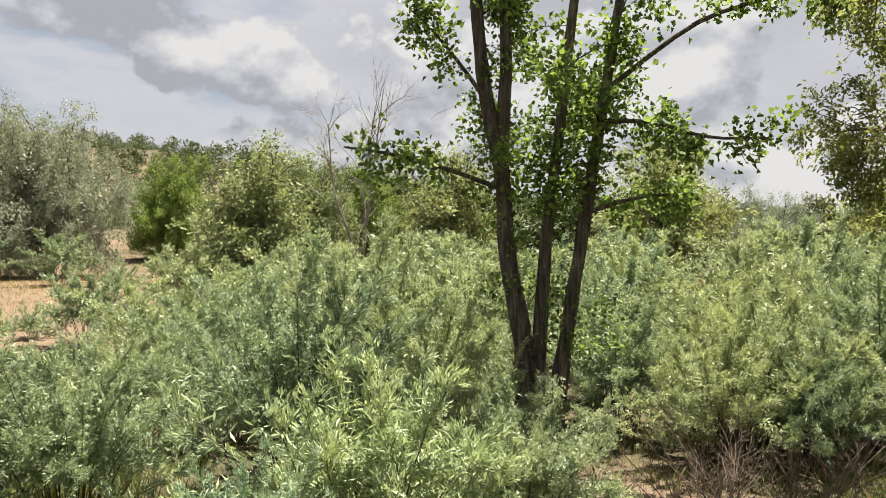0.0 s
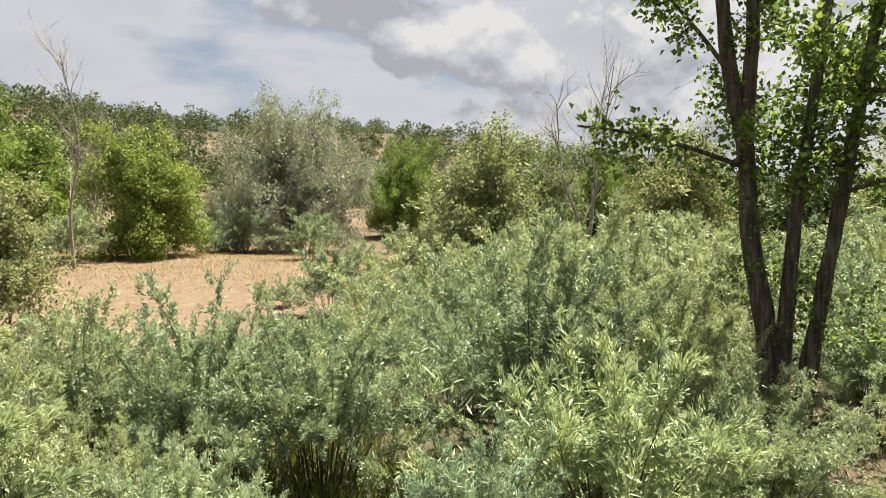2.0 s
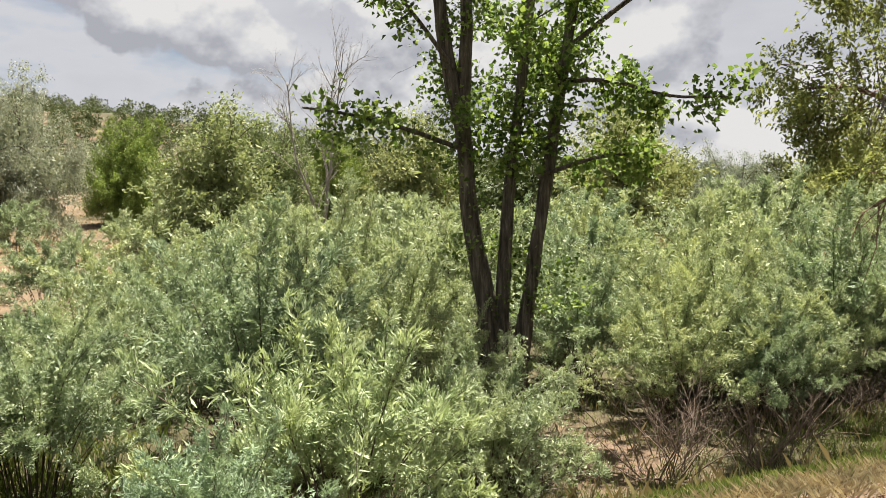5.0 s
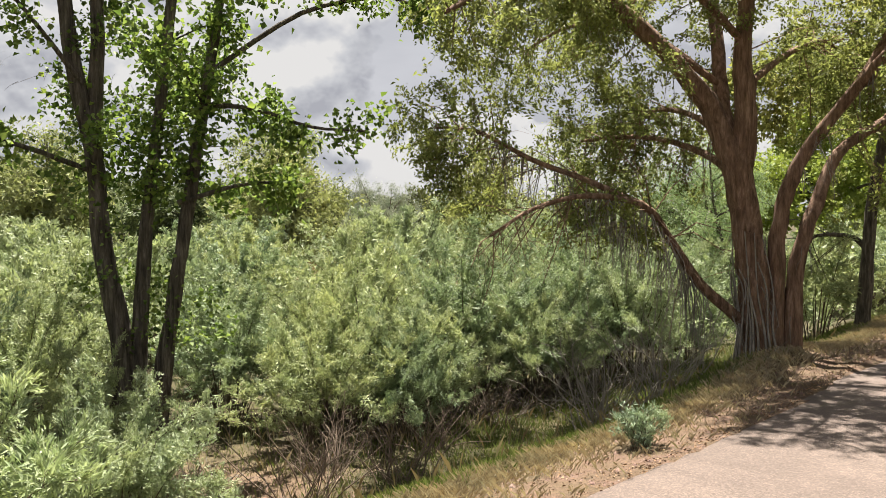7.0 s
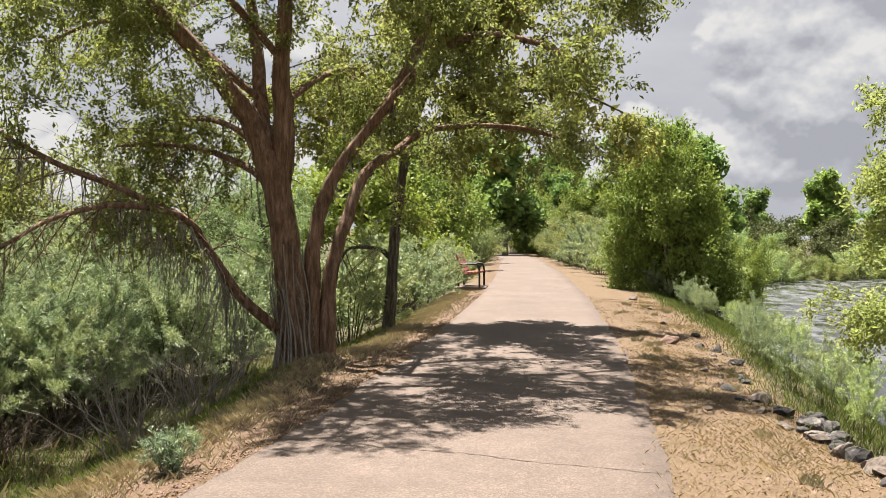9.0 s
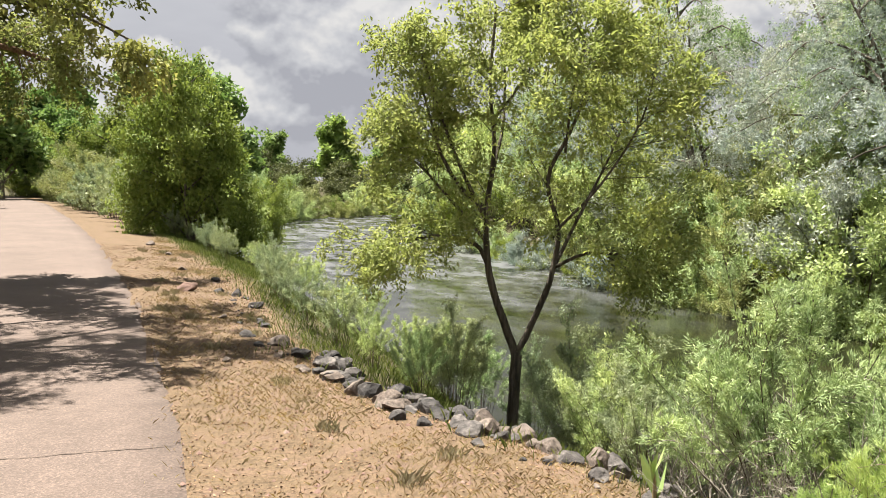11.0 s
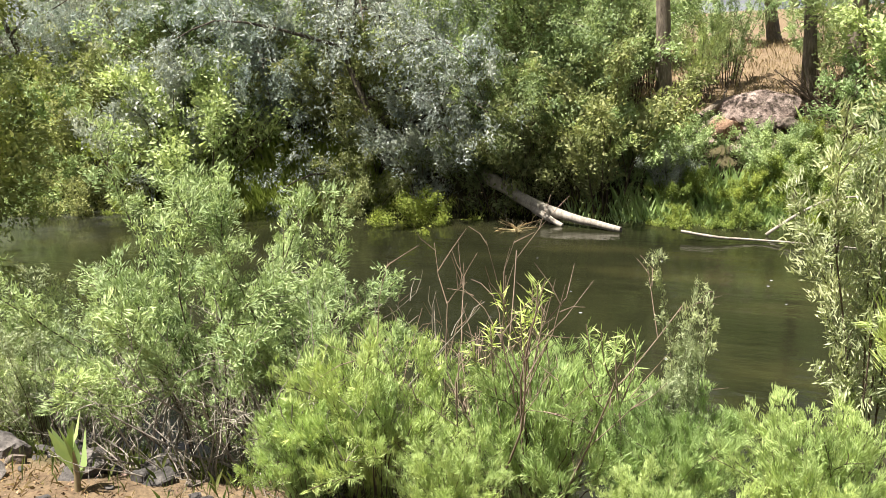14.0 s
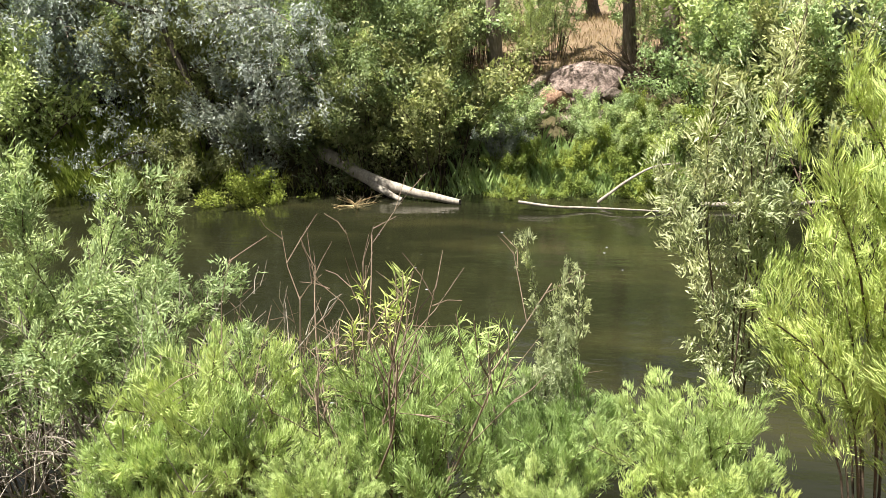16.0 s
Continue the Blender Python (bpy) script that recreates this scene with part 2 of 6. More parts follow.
MAT["concrete"] = plain_material("tan_concrete", ((0.3, (0.102, 0.078, 0.06)), (0.7, (0.156, 0.12, 0.096))), 6.0, 0.3, 0.006, 0.9)
MAT["crack"] = plain_material("crack_soil", ((0.3, (0.06, 0.045, 0.036)), (0.7, (0.114, 0.09, 0.072))), 18.0, 0.5, 0.01, 0.95)


def asphalt_material():
    """Weathered pinkish-tan asphalt with pale aggregate and soft stains."""
    m, nt, out = start_material("weathered_asphalt")
    big = noise_at(nt, 0.55, 5.0, 0.6)
    mid = noise_at(nt, 4.0, 6.0, 0.65)
    geo = nt.nodes.new("ShaderNodeNewGeometry")
    vor = add(nt, "ShaderNodeTexVoronoi", Scale=95.0)
    nt.links.new(geo.outputs["Position"], vor.inputs["Vector"])
    col = ramp_node(nt, big, (0.3, (0.088, 0.0625, 0.0495)), (0.7, (0.124, 0.0895, 0.072)))
    col = mix_node(nt, 1.0, col, ramp_node(nt, mid, (0.3, 0.86), (0.7, 1.12)), "MULTIPLY")
    grain = ramp_node(nt, vor.outputs["Color"], (0.1, 0.68), (0.6, 1.0), (0.95, 1.45))
    col = mix_node(nt, 1.0, col, grain, "MULTIPLY")
    p = add(nt, "ShaderNodeBsdfPrincipled", Roughness=0.9)
    nt.links.new(col, p.inputs["Base Color"])
    nt.links.new(bump(nt, vor.outputs["Distance"], 0.45, 0.006), p.inputs["Normal"])
    nt.links.new(p.outputs[0], out.inputs[0])
    return m


def ground_material():
    """Soil, straw and green litter; the 'dry' and 'bare' attributes say which covers the ground where."""
    m, nt, out = start_material("ground_cover")
    dry = nt.nodes.new("ShaderNodeAttribute")
    dry.attribute_name = "dry"
    bare = nt.nodes.new("ShaderNodeAttribute")
    bare.attribute_name = "bare"
    big = noise_at(nt, 0.35, 6.0, 0.65)
    mid = noise_at(nt, 3.5, 7.0, 0.7)
    fine = noise_at(nt, 38.0, 5.0, 0.75)
    green = ramp_node(nt, mid, (0.3, (0.027, 0.024, 0.012)), (0.55, (0.06, 0.051, 0.024)), (0.75, (0.114, 0.09, 0.045)))
    straw = ramp_node(nt, mid, (0.3, (0.08, 0.053, 0.032)), (0.55, (0.138, 0.097, 0.058)), (0.75, (0.188, 0.145, 0.092)))
    soil = ramp_node(nt, mid, (0.3, (0.0563, 0.0316, 0.0221)), (0.55, (0.109, 0.0659, 0.0469)), (0.75, (0.153, 0.106, 0.0806)))
    wob = nt.nodes.new("ShaderNodeMath")
    wob.operation = "MULTIPLY_ADD"
    nt.links.new(big, wob.inputs[0])
    wob.inputs[1].default_value = 1.3
    nt.links.new(dry.outputs["Fac"], wob.inputs[2])
    k = ramp_node(nt, wob.outputs[0], (0.85, 0.0), (1.0, 1.0))
    k.node.color_ramp.elements[0].position = 0.80
    wob2 = nt.nodes.new("ShaderNodeMath")
    wob2.operation = "MULTIPLY_ADD"
    nt.links.new(mid, wob2.inputs[0])
    wob2.inputs[1].default_value = 0.9
    nt.links.new(bare.outputs["Fac"], wob2.inputs[2])
    k2 = ramp_node(nt, wob2.outputs[0], (0.78, 0.0), (0.96, 1.0))
    col = mix_node(nt, k, green, straw)
    col = mix_node(nt, k2, col, soil)
    col = mix_node(nt, 1.0, col, ramp_node(nt, fine, (0.32, 0.5), (0.68, 1.4)), "MULTIPLY")
    p = add(nt, "ShaderNodeBsdfPrincipled", Roughness=0.95)
    p.inputs["Specular IOR Level"].default_value = 0.2
    nt.links.new(col, p.inputs["Base Color"])
    nt.links.new(bump(nt, mix_node(nt, 0.6, mid, fine), 0.8, 0.02), p.inputs["Normal"])
    nt.links.new(p.outputs[0], out.inputs[0])
    return m


def water_material():
    """Olive-brown river water: calm and dark near by, broken white riffles up the river."""
    m, nt, out = start_material("river_water")
    geo = nt.nodes.new("ShaderNodeNewGeometry")
    sep = nt.nodes.new("ShaderNodeSeparateXYZ")
    nt.links.new(geo.outputs["Position"], sep.inputs[0])
    bed = noise_at(nt, 0.5, 5.0, 0.6, (1.4, 0.5, 1))
    col = ramp_node(nt, bed, (0.3, (0.0048, 0.0053, 0.0027)), (0.55, (0.0105, 0.0112, 0.0053)), (0.75, (0.024, 0.0228, 0.0092)))
    span = nt.nodes.new("ShaderNodeMapRange")
    span.inputs["From Min"].default_value, span.inputs["From Max"].default_value = 13.0, 26.0
    nt.links.new(sep.outputs["Y"], span.inputs["Value"])
    foam = ramp_node(nt, noise_at(nt, 1.3, 8.0, 0.7, (1.0, 0.55, 1)), (0.40, 0.0), (0.76, 0.8))
    mul = nt.nodes.new("ShaderNodeMath")
    mul.operation = "MULTIPLY"
    nt.links.new(foam, mul.inputs[0])
    nt.links.new(span.outputs[0], mul.inputs[1])
    vor = add(nt, "ShaderNodeTexVoronoi", Scale=2.6)
    nt.links.new(geo.outputs["Position"], vor.inputs["Vector"])
    speck = ramp_node(nt, vor.outputs["Distance"], (0.035, 1.0), (0.055, 0.0))
    gate = ramp_node(nt, noise_at(nt, 0.45, 3.0, 0.5), (0.5, 0.0), (0.56, 1.0))
    mul2 = nt.nodes.new("ShaderNodeMath")
    mul2.operation = "MULTIPLY"
    nt.links.new(speck, mul2.inputs[0])
    nt.links.new(gate, mul2.inputs[1])
    top = nt.nodes.new("ShaderNodeMath")
    top.operation = "MAXIMUM"
    nt.links.new(mul.outputs[0], top.inputs[0])
    nt.links.new(mul2.outputs[0], top.inputs[1])
    col = mix_node(nt, top.outputs[0], col, (0.21, 0.215, 0.23))
    p = add(nt, "ShaderNodeBsdfPrincipled", Roughness=0.09, IOR=1.33)
    p.inputs["Specular IOR Level"].default_value = 0.42
    nt.links.new(col, p.inputs["Base Color"])
    rough = nt.nodes.new("ShaderNodeMapRange")
    nt.links.new(top.outputs[0], rough.inputs["Value"])
    rough.inputs["To Min"].default_value, rough.inputs["To Max"].default_value = 0.09, 0.75
    nt.links.new(rough.outputs[0], p.inputs["Roughness"])
    rip = noise_at(nt, 2.2, 5.0, 0.55, (1.0, 0.42, 1))
    nt.links.new(bump(nt, rip, 0.2, 0.08), p.inputs["Normal"])
    nt.links.new(p.outputs[0], out.inputs[0])
    return m


MAT["asphalt"], MAT["ground"], MAT["water"] = asphalt_material(), ground_material(), water_material()


# ---- mesh helpers ----
def mesh_of(name, verts, faces, material, smooth=False):
    """A mesh from an array of places and arrays of corners (each array holds faces of one size)."""
    me = bpy.data.meshes.new(name)
    verts = np.asarray(verts, np.float32)
    faces = [np.asarray(f, np.int32) for f in faces if len(f)]
    me.vertices.add(len(verts))
    me.vertices.foreach_set("co", verts.ravel())
    loops = np.concatenate([f.ravel() for f in faces])
    sizes = np.concatenate([np.full(len(f), f.shape[1], np.int32) for f in faces])
    me.loops.add(len(loops))
    me.loops.foreach_set("vertex_index", loops)
    me.polygons.add(len(sizes))
    me.polygons.foreach_set("loop_start", np.concatenate([[0], np.cumsum(sizes)[:-1]]).astype(np.int32))
    me.update(calc_edges=True)
    if smooth:
        me.polygons.foreach_set("use_smooth", np.ones(len(sizes), bool))
    me.materials.append(material)
    me.update()
    return me


def part(name, me, parent, label=""):
    ob = new(name, me)
    ob.parent = parent
    return tagged(ob, label)


def base(name, m, label, category, group="", kind=""):
    ob = new(name)
    ob.empty_display_size = 0.2
    ob.matrix_basis = m
    return tagged(ob, label, category, group, kind)


def bm_mesh(name, bm, material, smooth=False):
    me = bpy.data.meshes.new(name)
    bm.to_mesh(me)
    bm.free()
    if smooth:
        me.polygons.foreach_set("use_smooth", np.ones(len(me.polygons), bool))
    me.materials.append(material)
    return me


def unit(v):
    return v / np.maximum(np.linalg.norm(v, axis=-1, keepdims=True), 1e-9)


def curve_through(pts, steps=4):
    """A smooth line through the given places."""
    p = np.asarray(pts, float)
    if len(p) < 3:
        return p
    q = np.vstack([2 * p[0] - p[1], p, 2 * p[-1] - p[-2]])
    out = []
    for i in range(1, len(q) - 2):
        for s in np.arange(steps) / steps:
            a, b, c, d = q[i - 1 : i + 3]
            out.append(0.5 * (2 * b + (c - a) * s + (2 * a - 5 * b + 4 * c - d) * s**2 + (3 * b - a - 3 * c + d) * s**3))
    return np.vstack([out, p[-1]])


def tube(pts, radii, sides, rng=None, rough=0.0):
    """Rings round a line: places and quads."""
    pts, radii = np.asarray(pts, float), np.asarray(radii, float)
    n = len(pts)
    t = unit(np.gradient(pts, axis=0))
    ref = np.array([1.0, 0.2, 0.1]) if abs(t[:, 0].mean()) < 0.75 else np.array([0.1, 1.0, 0.2])
    u = unit(np.cross(t, ref))
    w = np.cross(t, u)
    a = np.arange(sides) * 2 * np.pi / sides
    r = np.repeat(radii[:, None], sides, 1)
    if rng is not None and rough:
        r = r * (1 + rng.normal(0, rough, (n, sides)) + rng.normal(0, rough, (1, sides)))
    v = pts[:, None] + r[..., None] * (np.cos(a)[None, :, None] * u[:, None] + np.sin(a)[None, :, None] * w[:, None])
    i, k = np.meshgrid(np.arange(n - 1), np.arange(sides), indexing="ij")
    i, k = i.ravel(), k.ravel()
    k2 = (k + 1) % sides
    return v.reshape(-1, 3), np.stack([i * sides + k, i * sides + k2, (i + 1) * sides + k2, (i + 1) * sides + k], 1)


def gathered(tubes):
    verts, quads, at = [], [], 0
    for v, q in tubes:
        verts.append(v)
        quads.append(q + at)
        at += len(v)
    return np.vstack(verts), np.vstack(quads)


def leaves_of(p, d, length, width, rng, fold=0.3, mid=0.42, single=False):
    """Leaves from places, directions and sizes: folded, two triangles each, or one triangle where they stay far off."""
    n = len(p)
    d = unit(d)
    side = unit(np.cross(d, rng.normal(0, 1, (n, 3)) + np.array([0, 0, 1.2])))
    up = np.cross(side, d)
    length, width = np.broadcast_to(length, n)[:, None], np.broadcast_to(width, n)[:, None]
    m = p + d * length * mid
    if single:
        v = np.stack([p, m + side * width, p + d * length - side * width * 0.3], 1)
        return v.reshape(-1, 3), np.arange(n * 3).reshape(n, 3)
    v = np.stack([p, m + side * width / 2 + up * fold * width, p + d * length, m - side * width / 2 + up * fold * width], 1)
    i = np.arange(n)[:, None] * 4
    tris = np.concatenate([i + [0, 1, 2], i + [0, 2, 3]], 0)
    return v.reshape(-1, 3), tris


class Plant:
    """Wood and leaves that grow from limbs."""

    def __init__(self, seed):
        self.rng = np.random.default_rng(seed)
        self.sparse = 1.0
        self.along, self.wild = 0.55, 0.8
        self.limbs, self.twigs, self.leaf_p, self.leaf_d, self.leaf_s = [], [], [], [], []

    def limb(self, pts, r0, r1, sides=8, rough=0.05, flare=0.0, steps=4):
        line = curve_through(pts, steps)
        s = np.linspace(0, 1, len(line))
        radii = r0 + (r1 - r0) * s + flare * r0 * np.exp(-s * 14)
        line = line + self.rng.normal(0, 0.06, line.shape) * radii[:, None]
        self.limbs.append(tube(line, radii, sides, self.rng, rough))
        return line, radii

    def grow(self, line, r, count, length, levels, leaves, spread=50, lift=0.0, droop=0.0, begin=0.25, spacing=0.03, size=1.0, thin=0.35, outward=None, kids=4, wood=0.15):
        """Side shoots along a line; the last level carries the leaves."""
        rng = self.rng
        n = len(line)
        for _ in range(count):
            s = begin + (1 - begin) * rng.random() ** 0.8
            i = min(int(s * (n - 1)), n - 2)
            f = s * (n - 1) - i
            p = line[i] * (1 - f) + line[i + 1] * f
            t = unit(line[i + 1] - line[i])
            side = rng.normal(0, 1, 3)
            if outward is not None:
                side = side + outward * 0.8
            side = unit(side - t * (side @ t))
            a = radians(spread) * rng.uniform(0.6, 1.3)
            d = unit(t * math.cos(a) + side * math.sin(a) + np.array([0, 0, lift]))
            ln = length * rng.uniform(0.55, 1.25) * (1.15 - 0.5 * s)
            k = 5
            pts = [p]
            for j in range(k - 1):
                d = unit(d + rng.normal(0, 0.16, 3) + np.array([0, 0, -droop * (j + 1) / k]))
                pts.append(pts[-1] + d * ln / (k - 1))
            pts = np.array(pts)
            rr = max(r * thin, 0.0025)
            if rng.random() < (self.sparse if levels > 0 else wood):
                if rr > 0.02:
                    self.twigs.append(tube(pts, np.linspace(rr, rr * 0.35, k), 4))
                else:
                    self.twigs.append(tube(pts[::2], np.linspace(rr, rr * 0.4, 3), 3))
            if levels > 0:
                self.grow(pts, rr, kids, length * 0.52, levels - 1, leaves, spread, lift * 0.6, droop, 0.15, spacing, size, thin, outward, kids, wood)
            if levels <= 1 and leaves:
                m = max(2, int(ln / spacing * (0.4 if levels else 1.0)))
                q = rng.random(m) ** 0.75
                x = q * (k - 1)
                i0 = np.minimum(x.astype(int), k - 2)
                fr = (x - i0)[:, None]
                self.leaf_p.append(pts[i0] * (1 - fr) + pts[i0 + 1] * fr + rng.normal(0, 0.02 * size, (m, 3)))
                self.leaf_d.append(unit(pts[i0 + 1] - pts[i0]) * self.along + unit(rng.normal(0, 1, (m, 3))) * self.wild + np.array([0, 0, -droop * 0.6]))
                self.leaf_s.append(size * rng.uniform(0.65, 1.3, m))

    def finish(self, ob, bark, leaf, length, width, trunk_name="trunk", crown_label="", origin=(0, 0, 0), fold=0.3, split=True, mid=0.42, count=0, puff=0.03, single=False, fill=0.0, big=1.7):
        """Parts under ob: each limb, the twigs and the leaf crown; fill adds larger leaves deeper inside."""
        o = np.asarray(origin, float)
        if self.limbs:
            if split:
                for i, (v, q) in enumerate(self.limbs):
                    part(trunk_name if i == 0 else "limb", mesh_of(trunk_name if i == 0 else "limb", v - o, [q], bark, True), ob)
            else:
                v, q = gathered(self.limbs)
                tagged(part("stem_mass", mesh_of("stem_mass", v - o, [q], bark, True), ob), kind="stuff")
        if self.twigs:
            v, q = gathered(self.twigs)
            tagged(part("twig_mass", mesh_of("twig_mass", v - o, [q], bark, True), ob), kind="stuff")
        if self.leaf_p and leaf is not None:
            p, d, s = np.vstack(self.leaf_p), np.vstack(self.leaf_d), np.concatenate(self.leaf_s)
            if count:
                pick = self.rng.integers(0, len(p), count)
                p, d, s = p[pick] + self.rng.normal(0, puff, (count, 3)), d[pick] + self.rng.normal(0, 0.4 * self.wild, (count, 3)), s[pick]
            if fill:
                n = int(len(p) * fill)
                pick = self.rng.integers(0, len(p), n)
                heart = np.median(p, axis=0) * [1, 1, 0.9]
                inner = heart + (p[pick] - heart) * self.rng.uniform(0.35, 0.9, (n, 1))
                p, d, s = np.vstack([p, inner]), np.vstack([d, self.rng.normal(0, 1, (n, 3))]), np.concatenate([s, s[pick] * big])
            v, t = leaves_of(p - o, d, length * s, width * s, self.rng, fold, mid, single)
            tagged(part("crown", mesh_of("crown", v, [t], leaf), ob, crown_label), kind="stuff")
        return ob


# ---- the lie of the land ----
WATER_Z = -1.27


def path_centre(y):
    """Where the path's middle runs: straight past the viewer, then bending gently to the left."""
    y = np.asarray(y, float)
    return np.interp(y, [-400, 7, 14, 24, 36, 62, 90, 160, 400], [0, 0, -0.45, -1.45, -3.0, -6.8, -12.5, -40, -160])


def step(x, a, b):
    s = np.clip((np.asarray(x, float) - a) / (b - a), 0, 1)
    return s * s * (3 - 2 * s)


def river_edges(y):
    y = np.asarray(y, float)
    bend = np.where(y > 48, (y - 48) ** 2 * 0.03, 0)
    near = np.interp(y, [-400, -20, 2, 8, 20, 40, 60], [6.6, 6.4, 6.5, 6.1, 6.0, 6.4, 8.0]) + bend
    far = np.interp(y, [-400, -10, 2, 6, 10, 13, 20, 32, 50, 60], [15.5, 15.3, 14.8, 14.3, 14.3, 13.7, 13.2, 14.0, 17.0, 21]) + bend
    return near, far


def wave(x, y, s, seed):
    return np.sin(x / s + seed * 1.7 + 1.3 * np.sin(y / s * 0.7 + seed)) * np.cos(y / s * 1.1 + seed * 2.3 + np.sin(x / s * 0.6))


def brink(y):
    """Where the shoulder breaks off towards the river."""
    return np.interp(np.asarray(y, float), [-400, 0, 3, 5.8, 7.2, 8.5, 10.2, 16, 24, 36, 62, 90, 400], [4.4, 4.4, 4.2, 3.7, 3.15, 2.8, 2.55, 2.6, 1.9, 0.6, -2.6, -8, -150])


def land(x, y):
    x, y = np.asarray(x, float), np.asarray(y, float)
    d = x - path_centre(y)
    left = -1.08 * step(-d, 1.95, 5.3) - 0.06 * step(-d, 1.5, 1.9)
    hump = 0.22 * np.exp(-(((x + 3.0) / 0.9) ** 2 + ((y - 10.6) / 1.4) ** 2))
    rough = 0.05 * wave(x, y, 1.7, 1) + 0.10 * wave(x, y, 6.0, 2) * step(-d, 5, 12)
    west = np.clip(-x, 0, None)
    ridge = np.interp(y, [-400, -90, -40, 10, 40, 90, 200, 600], [27, 24, 21.5, 19, 14, 9, 8, 7])
    hill = ridge * step(west, 75, 200) + 0.25 * ridge * step(west, 45, 85) * 0.6
    hill = hill * (1 + 0.10 * wave(x, y, 23.0, 3) * step(west, 80, 150))
    mound = 1.6 * np.exp(-(((x + 19) / 5.0) ** 2 + ((y - 18.5) / 4.0) ** 2))
    meadow = 1.05 * step(west, 19, 36) * step(-y, -26, -12)
    west_side = left + hump + hill + meadow + mound + rough * step(-d, 2.0, 4.0)
    near, far = river_edges(y)
    b = np.maximum(brink(y), path_centre(y) + 1.7)
    shoulder = -0.05 * step(d, 1.5, 1.8) - 0.08 * step(x, b - 1.2, b)
    bank = -1.9 * step(x, b - 0.1, np.maximum(near + 0.9, b + 1.5))
    rise = 2.5 * step(x, far - 0.5, far + 3.6) + 0.9 * step(x, far + 3, far + 13) + 5.0 * step(x, far + 25, far + 160)
    rise = rise + 0.12 * wave(x, y, 2.1, 5) * step(x, far, far + 2)
    east_side = shoulder + bank + rise + 0.03 * wave(x, y, 1.1, 4) * step(d, 1.8, 2.6)
    return np.where(d < 0, west_side, east_side)


def bare_hill(x, y):
    """Bare orange soil on the hill: a scar half way up and the crest."""
    x, y = np.asarray(x, float), np.asarray(y, float)
    scar = np.exp(-(((x + 165) / 16) ** 2 + ((y + 36) / 4.5) ** 2))
    crest = np.exp(-(((x + 182) / 13) ** 2 + ((y - 12) / 15) ** 2))
    return np.maximum(scar, crest)


def level(x, y):
    return float(land(x, y))


def spaced(a, b, fine, lo, hi, grow=1.16):
    mid = list(np.arange(a, b, fine))
    out, s = [], fine
    v = a
    while v > lo:
        s *= grow
        v -= s
        out.append(v)
    up, s, v = [], fine, mid[-1]
    while v < hi:
        s *= grow
        v += s
        up.append(v)
    return np.array(out[::-1] + mid + up)


def build_ground():
    xs, ys = spaced(-11, 22, 0.22, -2600, 2600, 1.06), spaced(-8, 26, 0.3, -2600, 2600, 1.06)
    gx, gy = np.meshgrid(xs, ys, indexing="ij")
    z = land(gx, gy)
    d = gx - path_centre(gy)
    z = z - 0.06 * (np.abs(d) < 1.45)
    v = np.stack([gx, gy, z], -1).reshape(-1, 3)
    i, j = np.meshgrid(np.arange(len(xs) - 1), np.arange(len(ys) - 1), indexing="ij")
    a = (i * len(ys) + j).ravel()
    q = np.stack([a, a + len(ys), a + len(ys) + 1, a + 1], 1)
    me = mesh_of("ground", v, [q], MAT["ground"], True)
    near, far = river_edges(gy)
    dry = 0.4 * step(-d, 3.6, 1.8)
    dry = np.where(d > 0, 0.8 - 0.8 * step(gx, brink(gy) - 0.1, brink(gy) + 0.6), dry)
    dry = np.where(gx > far + 3.2, 0.72, dry)
    field = step(-gx, 9, 15) * np.exp(-((np.minimum(gy + 9, 0) / 20) ** 2 + (np.maximum(gy + 9, 0) / 8.5) ** 2)) * 0.75
    dry = np.where(gx < -9, np.maximum(field, 0.14 * step(-gx, 60, 110)), dry)
    dry = np.maximum(dry, 0.8 * np.exp(-(((gx + 19) / 4.5) ** 2 + ((gy - 18.5) / 4.0) ** 2)))
    dry = np.maximum(dry, 0.45 * np.exp(-(((gx + 5.9) / 1.5) ** 2 + ((gy - 5.2) / 1.6) ** 2)))
    bare = np.where((d > 0) & (gx < brink(gy) + 0.2), 0.35, 0.0) + 0.42 * np.exp(-(((gx + 5.9) / 1.6) ** 2 + ((gy - 5.3) / 2.0) ** 2))
    bare = bare + np.where((d < 0), 0.42 * step(d, -2.7, -2.0), 0)
    bare = bare + 0.75 * bare_hill(gx, gy)
    bare = bare + 0.3 * np.exp(-(((gx - 18) / 1.6) ** 2 + ((gy - 3.6) / 1.6) ** 2))
    for name, values in (("dry", dry), ("bare", bare)):
        at = me.attributes.new(name, "FLOAT", "POINT")
        at.data.foreach_set("value", values.astype(np.float32).ravel())
    tagged(new("ground", me), "uneven ground of soil, straw and green litter", "ground", kind="structure")


